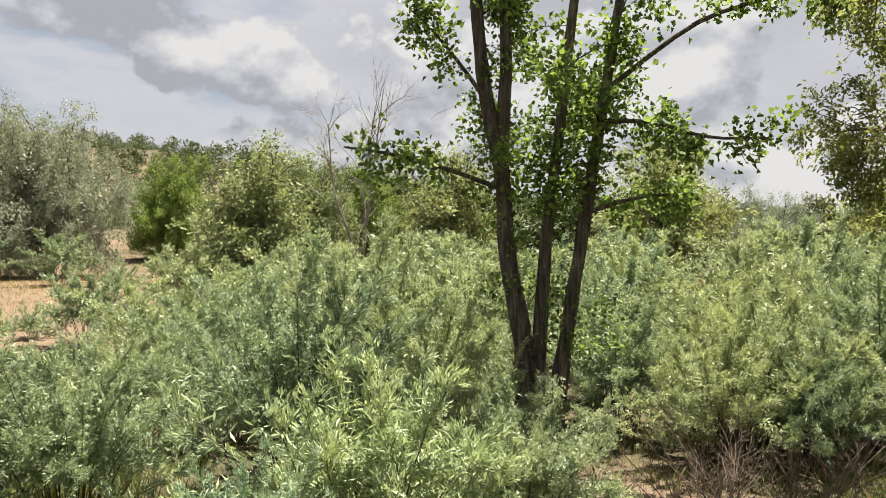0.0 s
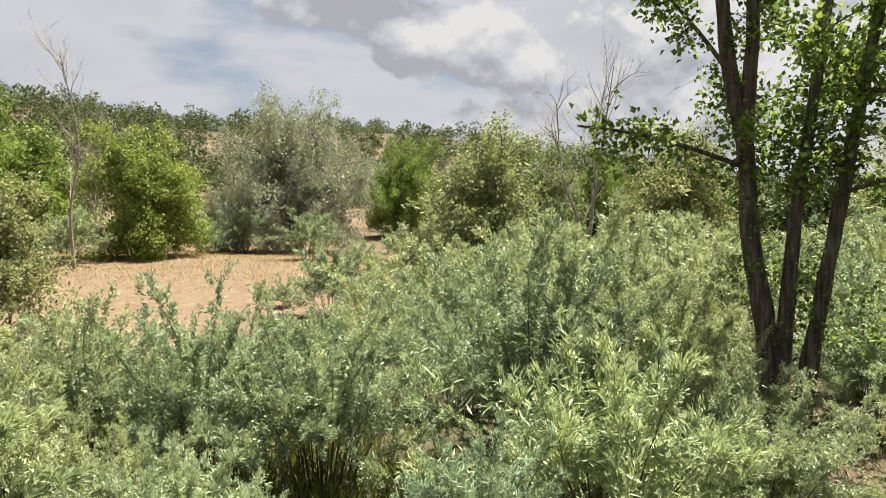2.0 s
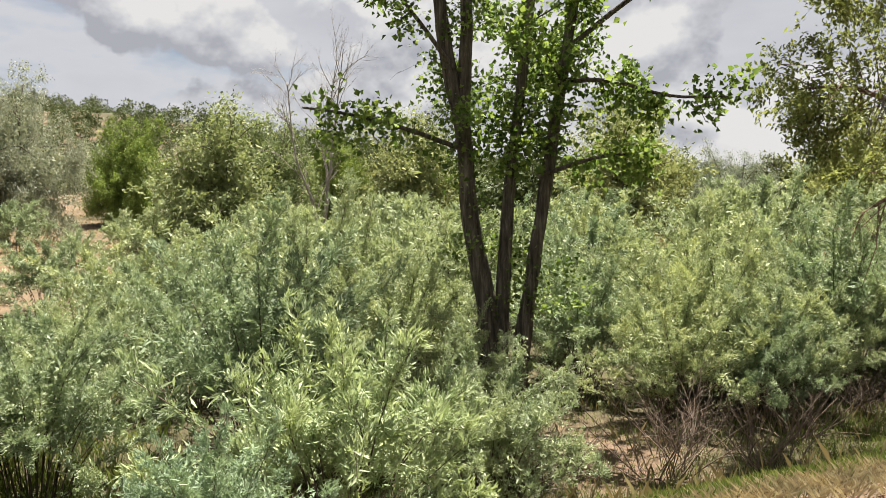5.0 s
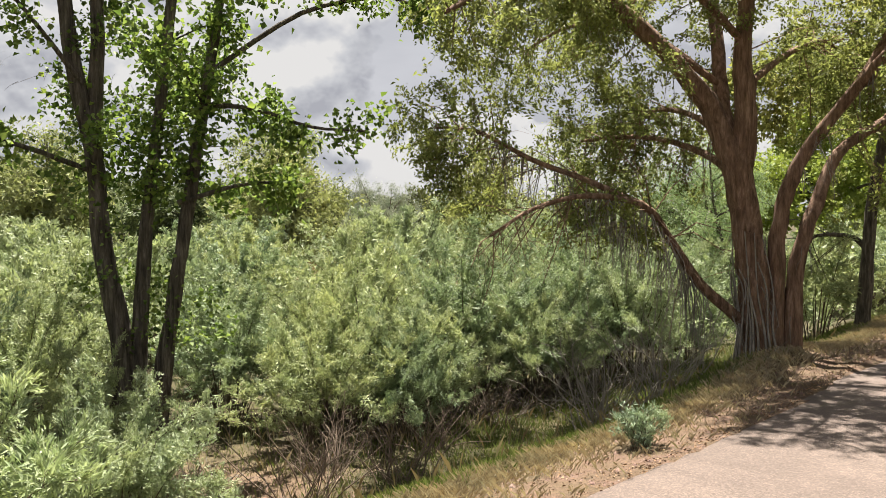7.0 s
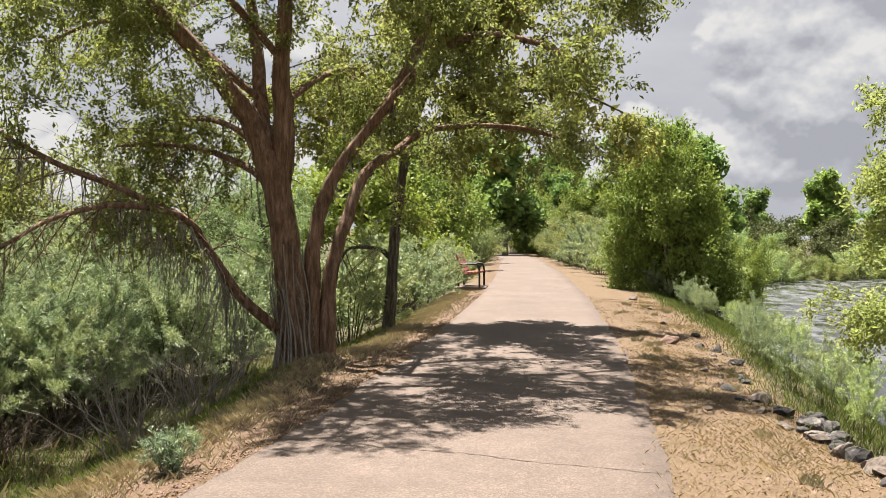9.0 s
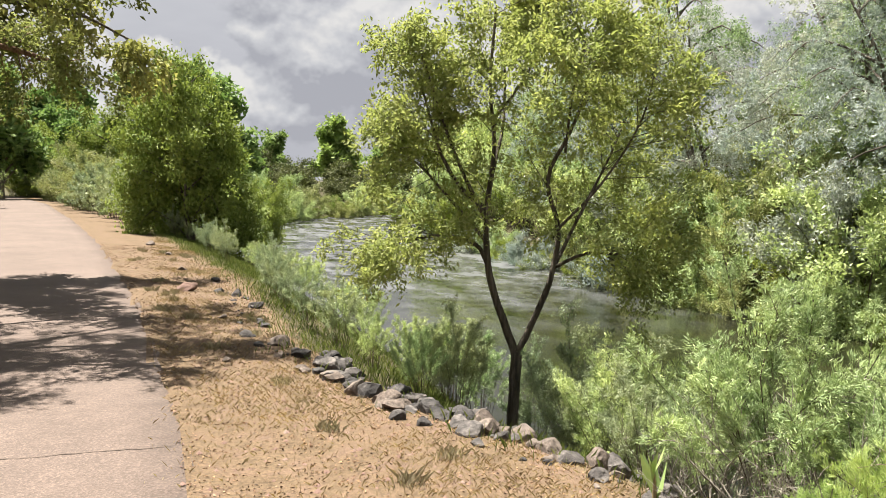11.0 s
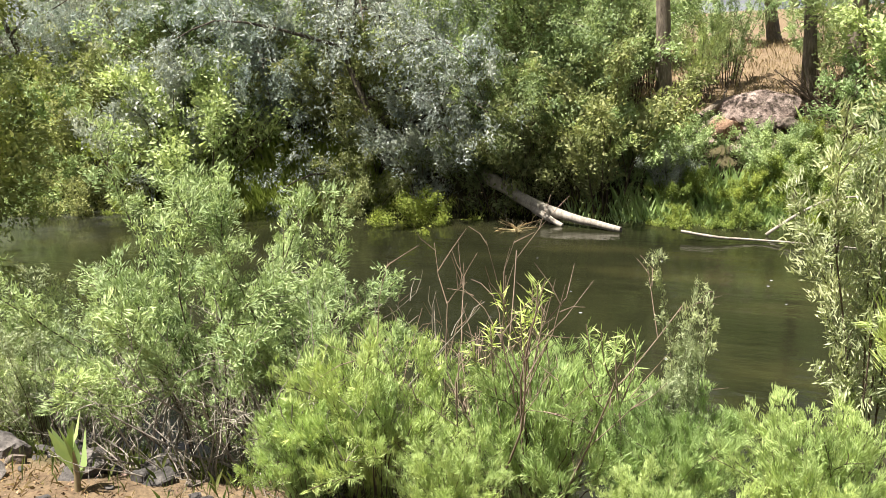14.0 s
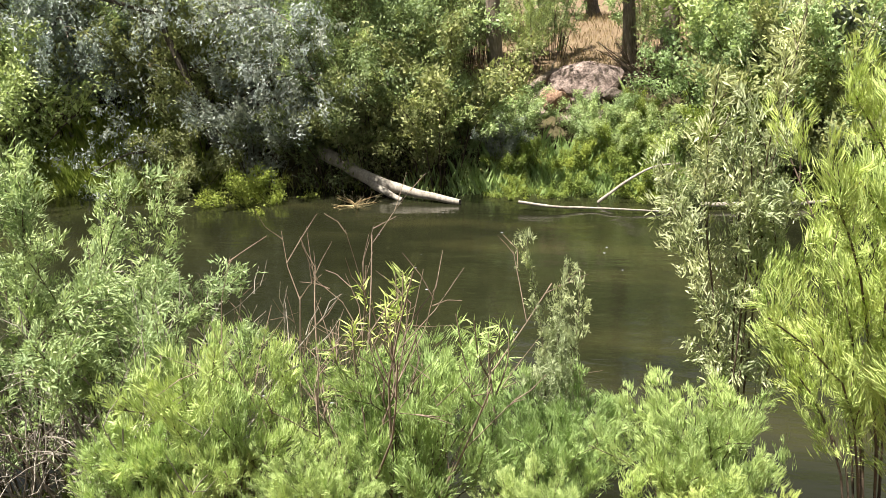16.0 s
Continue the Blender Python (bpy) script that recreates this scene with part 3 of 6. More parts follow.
def build_water():
    xs, ys = spaced(5, 17, 0.5, -6, 140, 1.1), spaced(-6, 60, 0.6, -420, 130, 1.12)
    gx, gy = np.meshgrid(xs, ys, indexing="ij")
    z = WATER_Z + 0.012 * wave(gx, gy, 0.9, 7) + 0.05 * wave(gx, gy, 0.8, 8) * step(gy, 24, 34)
    v = np.stack([gx, gy, z], -1).reshape(-1, 3)
    i, j = np.meshgrid(np.arange(len(xs) - 1), np.arange(len(ys) - 1), indexing="ij")
    a = (i * len(ys) + j).ravel()
    q = np.stack([a, a + len(ys), a + len(ys) + 1, a + 1], 1)
    near, far = river_edges(v[:, 1])
    ok = ((v[:, 0] > near - 3.0) & (v[:, 0] < far + 3.0))[q].all(1)
    me = mesh_of("water", v, [q[ok]], MAT["water"], True)
    tagged(new("water", me), "olive-brown shallow river with white riffles upstream", "river", kind="structure")


def build_path():
    """The asphalt strip: a slab with crumbling edges and two cross cracks."""
    rng = np.random.default_rng(5)
    ys = np.concatenate([np.arange(-60, -4, 2.0), np.arange(-4, 16, 0.12), np.arange(16, 96, 1.0)])
    c = path_centre(ys)
    k = 9
    edge_l = -1.525 + 0.03 * np.sin(ys * 2.3) + rng.normal(0, 0.018, len(ys))
    edge_r = 1.525 + 0.03 * np.sin(ys * 1.9 + 2) + rng.normal(0, 0.018, len(ys))
    s = np.linspace(0, 1, k)
    x = c[:, None] + edge_l[:, None] * (1 - s) + edge_r[:, None] * s
    z = 0.012 - 0.02 * (2 * s - 1) ** 2 + 0 * x
    top = np.stack([x, np.repeat(ys[:, None], k, 1), z], -1)
    low = top[:, [0, -1]].copy()
    low[..., 2] -= 0.12
    low[:, 0, 0] -= 0.05
    low[:, 1, 0] += 0.05
    n = len(ys)
    v = np.vstack([top.reshape(-1, 3), low.reshape(-1, 3)])
    i, j = np.meshgrid(np.arange(n - 1), np.arange(k - 1), indexing="ij")
    a = (i * k + j).ravel()
    q = [np.stack([a, a + 1, a + k + 1, a + k], 1)]
    i = np.arange(n - 1)
    o = n * k
    q.append(np.stack([i * k, (i + 1) * k, o + 2 * (i + 1), o + 2 * i], 1))
    q.append(np.stack([i * k + k - 1, o + 2 * i + 1, o + 2 * (i + 1) + 1, (i + 1) * k + k - 1], 1))
    ob = tagged(new("road", mesh_of("road", v, q, MAT["asphalt"])), "narrow weathered pinkish asphalt foot and cycle path", "path", kind="structure")
    for y0, slope in ((6.78, -0.05), (15.2, 0.05), (-3.2, 0.03)):
        xs = np.arange(-1.48, 1.49, 0.06)
        mid = y0 + slope * xs + np.cumsum(rng.normal(0, 0.012, len(xs)))
        w = 0.003 + 0.004 * rng.random(len(xs))
        zz = 0.016 - 0.02 * (xs / 1.525) ** 2
        cc = path_centre(mid)
        v = np.vstack([np.stack([xs + cc, mid - w, zz], 1), np.stack([xs + cc, mid + w, zz], 1)])
        i = np.arange(len(xs) - 1)
        part("crack", mesh_of("crack", v, [np.stack([i, i + 1, i + 1 + len(xs), i + len(xs)], 1)], MAT["crack"]), ob, "thin dark soil-filled crack")


build_ground()
build_water()
build_path()


# ---- the trees beside the path ----
def cottonwood():
    p = Plant(11)
    o = (-7.78, 4.7, level(-7.78, 4.7))
    up = np.array([0, 0, 1.0])
    stems = [
        ([(-7.84, 4.6, -1.2), (-7.8, 4.66, 0.1), (-7.87, 4.5, 1.36), (-7.92, 4.4, 2.5), (-8.0, 4.21, 3.66), (-8.03, 4.12, 4.84), (-8.1, 4.0, 6.4), (-8.2, 3.8, 8.2)], 0.13, 0.045),
        ([(-7.92, 4.4, 2.3), (-7.88, 4.47, 3.66), (-7.9, 4.46, 5.05), (-7.84, 4.56, 6.7), (-7.7, 4.7, 8.6)], 0.095, 0.035),
        ([(-7.74, 4.76, -1.2), (-7.72, 4.81, 0.1), (-7.69, 4.88, 1.35), (-7.63, 4.99, 2.44), (-7.57, 5.1, 3.52), (-7.5, 5.24, 4.85), (-7.42, 5.38, 6.4), (-7.4, 5.5, 8.0)], 0.1, 0.035),
        ([(-7.66, 4.93, -1.2), (-7.59, 5.06, 0.05), (-7.52, 5.2, 1.07), (-7.42, 5.37, 2.3), (-7.34, 5.5, 3.24), (-7.24, 5.66, 4.44), (-7.1, 5.9, 5.7), (-6.9, 6.3, 7.2)], 0.1, 0.035),
    ]
    for i, (pts, r0, r1) in enumerate(stems):
        line, rad = p.limb(pts, r0, r1, 10, 0.06, 0.25 if pts[0][2] < 0 else 0.0)
        n = len(line)
        p.grow(line[n // 2 :], 0.05, 11, 1.25, 1, True, 62, 0.12, 0.05, 0.0, 0.046, 1.0, 0.3, kids=5)
        p.grow(line[n // 3 : n // 2 + 2], 0.03, 9, 0.7, 0, True, 70, 0.1, 0.1, 0.0, 0.05, 1.0, 0.3)
        p.grow(line[n // 7 : n // 2], 0.02, 8, 0.5, 0, True, 75, 0.0, 0.25, 0.0, 0.05, 0.8, 0.25)
        p.grow(line[n // 8 : n // 2], 0.02, 7, 0.7, 1, False, 75, -0.1, 0.35, 0.0, 0.05, 1.0, 0.22, kids=3, wood=0.9)
    for pts in (
        [(-7.92, 4.39, 2.25), (-7.6, 3.57, 2.44), (-7.41, 2.9, 2.56), (-7.2, 2.3, 2.6)],
        [(-7.36, 5.47, 3.04), (-6.72, 5.73, 2.95), (-6.11, 6.06, 2.72), (-5.6, 6.4, 2.66)],
        [(-7.5, 5.2, 1.9), (-7.0, 5.7, 2.1), (-6.7, 6.3, 2.15)],
        [(-7.3, 5.5, 3.4), (-6.6, 6.3, 4.1), (-6.0, 7.0, 4.3), (-5.7, 7.4, 4.2)],
        [(-7.9, 4.3, 3.2), (-7.7, 3.6, 3.9), (-7.6, 3.2, 4.2)],
    ):
        line, rad = p.limb(pts, 0.032, 0.012, 6)
        p.grow(line, 0.03, 11, 0.42, 0, True, 55, 0.05, 0.12, 0.25, 0.04, 1.0, 0.25)
    for k, pts in enumerate(p.leaf_p):
        keep = p.rng.random(len(pts)) < np.clip(1.0 - 0.8 * (pts[:, 2] - 4.7), 0.02, 1.0)
        p.leaf_p[k], p.leaf_d[k], p.leaf_s[k] = pts[keep], p.leaf_d[k][keep], p.leaf_s[k][keep]
    ob = base("cottonwood_tree", pose(*o), "tall cottonwood with four dark grey stems and glossy green leaves", "tree")
    p.finish(ob, MAT["bark_dark"], MAT["cotton"], 0.074, 0.067, origin=o, crown_label="broad glossy green leaves", mid=0.34, count=13500, puff=0.1)


def elm():
    p = Plant(12)
    o = (-2.95, 10.6, level(-2.95, 10.6))
    main = [
        ([(-2.98, 10.62, -0.5), (-3.03, 10.59, 0.66), (-3.1, 10.56, 1.49), (-3.2, 10.51, 2.1), (-3.35, 10.45, 2.69)], 0.2, 0.17, 0.25),
        ([(-3.33, 10.45, 2.6), (-3.56, 10.35, 3.18), (-3.85, 9.86, 3.76), (-4.2, 9.3, 4.27), (-4.39, 8.82, 4.5), (-4.59, 7.67, 4.35), (-4.72, 6.75, 3.85)], 0.15, 0.025, 0),
        ([(-3.2, 10.51, 2.1), (-3.13, 10.55, 2.99), (-3.17, 10.53, 3.74), (-3.11, 10.55, 4.86), (-3.07, 10.57, 6.3), (-3.15, 10.5, 8.0)], 0.145, 0.04, 0),
        ([(-3.33, 10.45, 2.6), (-3.6, 10.8, 3.6), (-3.89, 11.19, 4.65), (-4.26, 11.45, 6.1), (-4.6, 11.8, 7.4)], 0.11, 0.04, 0),
        ([(-2.8, 10.68, -0.4), (-2.79, 10.69, 1.2), (-2.7, 10.73, 2.0), (-2.43, 10.83, 2.61), (-1.95, 10.99, 3.26), (-1.28, 10.87, 3.9), (-0.68, 10.59, 4.1), (0.0, 10.29, 3.95), (0.7, 10.0, 3.6)], 0.115, 0.022, 0.15),
        ([(-2.6, 10.77, -0.4), (-2.6, 10.77, 0.9), (-2.45, 10.82, 1.64), (-2.25, 11.21, 2.48), (-2.0, 11.7, 2.82), (-1.53, 12.24, 3.2), (-0.4, 12.66, 3.25), (0.5, 12.8, 3.0)], 0.1, 0.025, 0.15),
        ([(-1.9, 11.0, 3.3), (-1.56, 11.41, 4.26), (-1.41, 11.66, 5.5), (-1.33, 11.88, 7.2)], 0.09, 0.03, 0),
        ([(-3.04, 10.58, 0.3), (-3.51, 10.04, 0.9), (-3.69, 9.6, 1.49), (-3.79, 9.2, 1.84), (-4.15, 8.62, 1.96), (-4.5, 7.99, 1.81), (-4.76, 7.52, 1.5)], 0.07, 0.015, 0),
        ([(-3.79, 9.2, 1.84), (-4.32, 8.87, 2.14), (-4.88, 8.46, 2.41), (-5.4, 8.03, 2.77), (-5.78, 7.67, 2.82)], 0.045, 0.015, 0),
        ([(-3.2, 10.5, 2.2), (-3.9, 10.9, 2.6), (-4.9, 11.1, 2.9), (-5.9, 11.0, 2.9)], 0.06, 0.02, 0),
        ([(-3.11, 10.55, 4.6), (-2.6, 9.9, 5.3), (-2.3, 9.2, 5.5), (-2.2, 8.4, 5.2)], 0.06, 0.02, 0),
        ([(-3.1, 10.55, 5.0), (-2.2, 11.2, 6.2), (-1.0, 11.8, 6.8), (0.2, 12.3, 6.6)], 0.06, 0.02, 0),
        ([(-1.5, 11.5, 4.6), (-0.6, 11.6, 5.3), (0.5, 11.5, 5.4), (1.3, 11.3, 4.9)], 0.05, 0.02, 0),
        ([(-1.4, 11.7, 5.4), (-0.6, 12.6, 6.3), (0.3, 13.6, 6.4), (1.0, 14.5, 5.9)], 0.05, 0.02, 0),
        ([(-3.5, 10.7, 3.4), (-4.6, 9.8, 4.4), (-5.6, 8.9, 4.8), (-6.4, 8.2, 4.6)], 0.05, 0.02, 0),
        ([(-3.9, 11.2, 4.6), (-5.0, 11.9, 5.4), (-6.2, 12.4, 5.5), (-7.2, 12.6, 5.0)], 0.05, 0.02, 0),
        ([(-3.15, 10.5, 3.9), (-3.6, 9.7, 4.6), (-4.1, 8.9, 4.9), (-4.6, 8.2, 4.8)], 0.05, 0.02, 0),
        ([(-3.5, 10.7, 3.4), (-4.5, 10.6, 4.2), (-5.6, 10.4, 4.5), (-6.4, 10.2, 4.2)], 0.05, 0.02, 0),
        ([(-3.1, 10.5, 4.6), (-2.5, 10.0, 5.0), (-1.6, 9.7, 5.0), (-0.8, 9.5, 4.7)], 0.05, 0.02, 0),
        ([(-3.1, 10.6, 3.4), (-3.0, 11.6, 3.9), (-2.9, 12.6, 4.2), (-2.8, 13.4, 4.0)], 0.05, 0.015, 0),
        ([(-2.0, 11.0, 3.2), (-2.2, 12.0, 3.6), (-2.4, 13.0, 3.8), (-2.6, 14.0, 3.5)], 0.045, 0.015, 0),
        ([(-3.35, 10.45, 2.7), (-4.0, 10.8, 3.1), (-4.9, 11.4, 3.3), (-5.8, 12.0, 3.1)], 0.05, 0.015, 0),
    ]
    for i, (pts, r0, r1, flare) in enumerate(main):
        line, rad = p.limb(pts, r0, r1, 12 if r0 > 0.1 else 8, 0.08, flare)
        if i in (0,):
            p.grow(line, 0.02, 40, 0.55, 0, False, 60, -0.5, 0.6, 0.1, 0.05, 1, 0.28, wood=1.0)
            continue
        n = len(line)
        low = pts[0][2] < 0
        leafy = i != 7
        if not leafy:
            p.grow(line[n // 4 : n * 2 // 3], 0.03, 8, 0.8, 1, True, 60, 0.02, 0.28, 0.0, 0.033, 1.0, 0.26, kids=5, wood=0.4)
        p.grow(line[n // 2 if low else n // 4 :], 0.04, 22 if i < 8 else 18, 1.1, 1, leafy, 60, 0.02, 0.28, 0.0, 0.033, 1.0, 0.26, kids=6, wood=0.4 if leafy else 1.0)
        p.grow(line[n // 3 :], 0.03, 14, 0.8, 0, leafy, 65, -0.1, 0.35, 0.0, 0.035, 1.0, 0.25, wood=0.8)
    shag = Plant(15)
    for i, n, ln in ((0, 80, 0.8), (4, 24, 0.6), (5, 14, 0.5), (7, 110, 1.0), (8, 40, 0.8), (1, 14, 0.7)):
        line = curve_through(main[i][0])
        shag.grow(line[: len(line) * 3 // 4], 0.03, n, ln, 1, False, 95, -1.5, 1.2, 0.05, 0.05, 1, 0.3, kids=2, wood=1.0)
    for k in range(26):
        a = 2.4 * k
        x, y = 0.22 * math.cos(a), 0.24 * math.sin(a)
        strip = [(-2.98 + 1.35 * x, 10.6 + 1.35 * y, -0.12), (-3.0 + x, 10.6 + y, 0.35), (-3.04 + 0.95 * x + 0.06 * math.sin(3 * k), 10.59 + 0.95 * y, 0.8), (-3.1 + 0.9 * x, 10.56 + 0.9 * y, 1.2 + 0.35 * math.sin(5 * k))]
        shag.twigs.append(tube(curve_through(strip), np.linspace(0.018, 0.007, 13), 5))
    v, q = gathered(shag.twigs)
    shag_mesh = mesh_of("dead_twig_mass", v - np.array(o), [q], MAT["dead"], True)
    for i in (7, 8, 9):
        line = curve_through(main[i][0])
        p.grow(line, 0.02, 22, 0.75, 1, False, 70, -0.5, 0.55, 0.1, 0.05, 1, 0.25, kids=3, wood=0.9)
    ob = base("elm_tree", pose(*o), "spreading old elm with shaggy reddish-brown trunks and drooping twigs", "tree")
    tagged(part("dead_twig_mass", shag_mesh, ob, "pale dead twigs hanging round the trunk"), kind="stuff")
    p.finish(ob, MAT["bark_brown"], MAT["elm"], 0.062, 0.029, origin=o, crown_label="small olive-green leaves", count=155000, puff=0.04)


def elm_young():
    p = Plant(13)
    o = (-3.4, 16.08, level(-3.4, 16.08))
    line, rad = p.limb([(-3.41, 16.08, -0.4), (-3.3, 16.12, 1.44), (-3.16, 16.16, 2.75), (-2.91, 16.23, 3.93), (-2.47, 16.34, 5.1), (-2.23, 16.39, 6.25), (-2.15, 16.41, 7.8)], 0.115, 0.04, 9, 0.06, 0.3)
    n = len(line)
    p.grow(line[n // 2 :], 0.06, 18, 1.9, 1, True, 60, 0.0, 0.3, 0.0, 0.05, 1.0, 0.3, kids=6)
    for pts in ([(-3.3, 16.12, 1.1), (-3.55, 16.04, 1.38), (-4.1, 15.86, 1.41), (-4.31, 15.78, 1.1)], [(-3.0, 16.2, 3.6), (-1.6, 16.6, 4.4), (0.0, 16.8, 4.5), (1.2, 16.9, 4.0)], [(-3.1, 16.2, 3.2), (-4.4, 16.6, 4.2), (-5.8, 16.9, 4.6)], [(-2.6, 16.3, 4.9), (-1.8, 15.2, 5.8), (-0.9, 14.2, 5.9)]):
        line, rad = p.limb(pts, 0.06, 0.015, 6)
        p.grow(line, 0.04, 14, 1.2, 1, pts[0][2] > 2, 60, 0.0, 0.3, 0.2, 0.05, 1.0, 0.28, kids=5)
    ob = base("elm_tree", pose(*o), "slender dark-trunked elm leaning over the path", "tree")
    p.finish(ob, MAT["bark_dark"], MAT["elm"], 0.11, 0.055, origin=o, crown_label="olive-green leaves", count=30000, puff=0.08, single=True, fill=0.15)


def bank_willow():
    p = Plant(14)
    o = (4.78, 8.83, level(4.78, 8.83))
    main = [
        ([(4.76, 8.83, -1.1), (4.78, 8.83, -0.6), (4.8, 8.82, -0.11)], 0.058, 0.052),
        ([(4.8, 8.82, -0.14), (4.63, 8.89, 0.36), (4.53, 8.94, 0.79), (4.52, 8.94, 1.33), (4.58, 8.91, 1.95), (4.54, 8.93, 2.56), (4.59, 8.91, 3.3)], 0.042, 0.010),
        ([(4.52, 8.94, 1.33), (4.29, 9.03, 1.54), (4.11, 9.1, 1.85), (3.99, 9.14, 2.25), (3.87, 9.18, 2.7)], 0.027, 0.008),
        ([(4.53, 8.94, 0.79), (4.38, 8.89, 0.99), (4.03, 8.81, 1.09), (3.6, 8.74, 1.06), (3.4, 8.72, 1.0)], 0.024, 0.008),
        ([(4.8, 8.82, -0.14), (4.97, 8.73, 0.29), (5.1, 8.67, 0.67), (5.16, 8.64, 1.15), (5.06, 8.69, 1.63), (5.25, 8.59, 2.1), (5.44, 8.48, 2.67), (5.59, 8.39, 3.3)], 0.037, 0.008),
        ([(5.13, 8.65, 0.77), (5.28, 8.3, 0.93), (5.45, 8.0, 0.95), (5.6, 7.75, 1.02)], 0.019, 0.006),
        ([(4.55, 8.93, 1.6), (4.8, 9.2, 2.2), (4.9, 9.4, 2.8), (4.95, 9.6, 3.3)], 0.020, 0.007),
        ([(4.53, 8.94, 1.0), (4.2, 9.3, 1.5), (4.0, 9.6, 1.8), (3.8, 9.8, 1.9)], 0.020, 0.006),
        ([(5.1, 8.67, 0.7), (5.5, 8.9, 1.2), (5.9, 9.0, 1.8), (6.2, 9.1, 2.3)], 0.020, 0.006),
        ([(5.2, 8.6, 1.9), (5.0, 8.1, 2.4), (4.9, 7.7, 2.8)], 0.014, 0.006),
        ([(4.52, 8.94, 1.2), (4.2, 8.9, 1.8), (4.0, 8.9, 2.3), (3.8, 8.9, 2.9)], 0.02, 0.006),
        ([(5.16, 8.64, 1.15), (5.5, 8.4, 1.6), (5.8, 8.2, 2.2), (5.9, 8.1, 2.8)], 0.018, 0.006),
        ([(4.56, 8.92, 2.2), (4.9, 8.8, 2.7), (5.1, 8.8, 3.3)], 0.016, 0.006),
    ]
    for i, (pts, r0, r1) in enumerate(main):
        line, rad = p.limb(pts, r0, r1, 8, 0.06, 0.3 if i == 0 else 0)
        if i == 0:
            continue
        n = len(line)
        p.grow(line[n // 3 :], 0.018, 15, 0.75, 1, True, 55, 0.15, 0.08, 0.0, 0.024, 1.0, 0.3, kids=6)
        if i in (3, 7):
            p.grow(line[n // 3 :], 0.016, 9, 0.6, 1, False, 55, -0.1, 0.2, 0.0, 0.03, 1.0, 0.3, kids=3, wood=0.9)
    ob = base("willow_tree", pose(*o), "forked young willow with yellow-green leaves on the river bank", "tree")
    p.finish(ob, MAT["bark_dark"], MAT["bank_willow"], 0.053, 0.022, origin=o, crown_label="fine yellow-green leaves", count=60000, puff=0.035)


cottonwood()
elm()
elm_young()
bank_willow()


# ---- trees further off ----
def crown_tree(name, seed, height, width, leaf, bark, leaf_size, aspect, label, category="tree", limbs=8, twigs=9, droop=0.15, bare=0.25, lean=0.0, spacing=0.1, crown_label="", trunks=1, count=8000, puff=0.15, fill=0.35, big=1.7):
    """A whole tree with its own branching, at the origin."""
    p = Plant(seed)
    p.sparse = 0.6
    rng = p.rng
    for k in range(trunks):
        off = rng.normal(0, 0.12 * width / 4, 2) * (trunks > 1)
        tip = np.array([lean * height + rng.normal(0, 0.05) * height + off[0] * 5, rng.normal(0, 0.05) * height + off[1] * 5, height * rng.uniform(0.82, 0.95)])
        foot = np.array([off[0], off[1], -0.3])
        pts = [foot + (tip - foot) * s + np.append(rng.normal(0, 0.025 * height, 2), 0) * (0.1 < s < 0.95) for s in (0, 0.2, 0.45, 0.7, 1.0)]
        r = 0.022 * height / math.sqrt(trunks)
        line, rad = p.limb(pts, r, r * 0.25, 8, 0.06, 0.4, steps=3)
        n = len(line)
        for i in range(limbs):
            s = bare + (0.95 - bare) * (i + rng.random()) / limbs
            at = line[min(int(s * (n - 1)), n - 2)]
            a = rng.uniform(0, 2 * math.pi)
            reach = 0.5 * width * (0.55 + 0.55 * math.sin(math.pi * min(1.0, (s - bare) / (1 - bare) * 0.8 + 0.2))) * rng.uniform(0.75, 1.15)
            d = np.array([math.cos(a), math.sin(a), 0])
            rise = height * rng.uniform(0.05, 0.2)
            lp = [at, at + d * reach * 0.4 + [0, 0, rise * 0.7], at + d * reach * 0.75 + [0, 0, rise], at + d * reach + [0, 0, rise * (1 - 2 * droop)]]
            ln, rd = p.limb(lp, r * 0.42, r * 0.1, 5, 0.05, steps=2)
            p.grow(ln, r * 0.2, twigs, reach * 0.42, 1, True, 58, 0.1, droop * 1.5, 0.2, spacing, 1.0, 0.3, kids=4)
        p.grow(line[n // 2 :], r * 0.3, twigs, width * 0.25, 1, True, 55, 0.15, droop, 0.2, spacing, 1.0, 0.3, kids=4)
    ob = base(name, pose(0, 0, 0), label, category)
    p.finish(ob, bark, leaf, leaf_size, leaf_size * aspect, crown_label=crown_label, count=count, puff=puff, single=True, fill=fill, big=big)
    return ob


def stand(proto, places, first=True):
    """Puts a finished thing at its first place and copies it to the others: x, y, turn in degrees, scale, and height factor."""
    for k, (x, y, turn, s, *h) in enumerate(places):
        m = pose(x, y, level(x, y), 0, 0, turn) @ Matrix.Diagonal((s, s, s * (h[0] if h else 1.0), 1))
        if k == 0 and first:
            proto.matrix_basis = m
        else:
            copy_thing(proto, m)


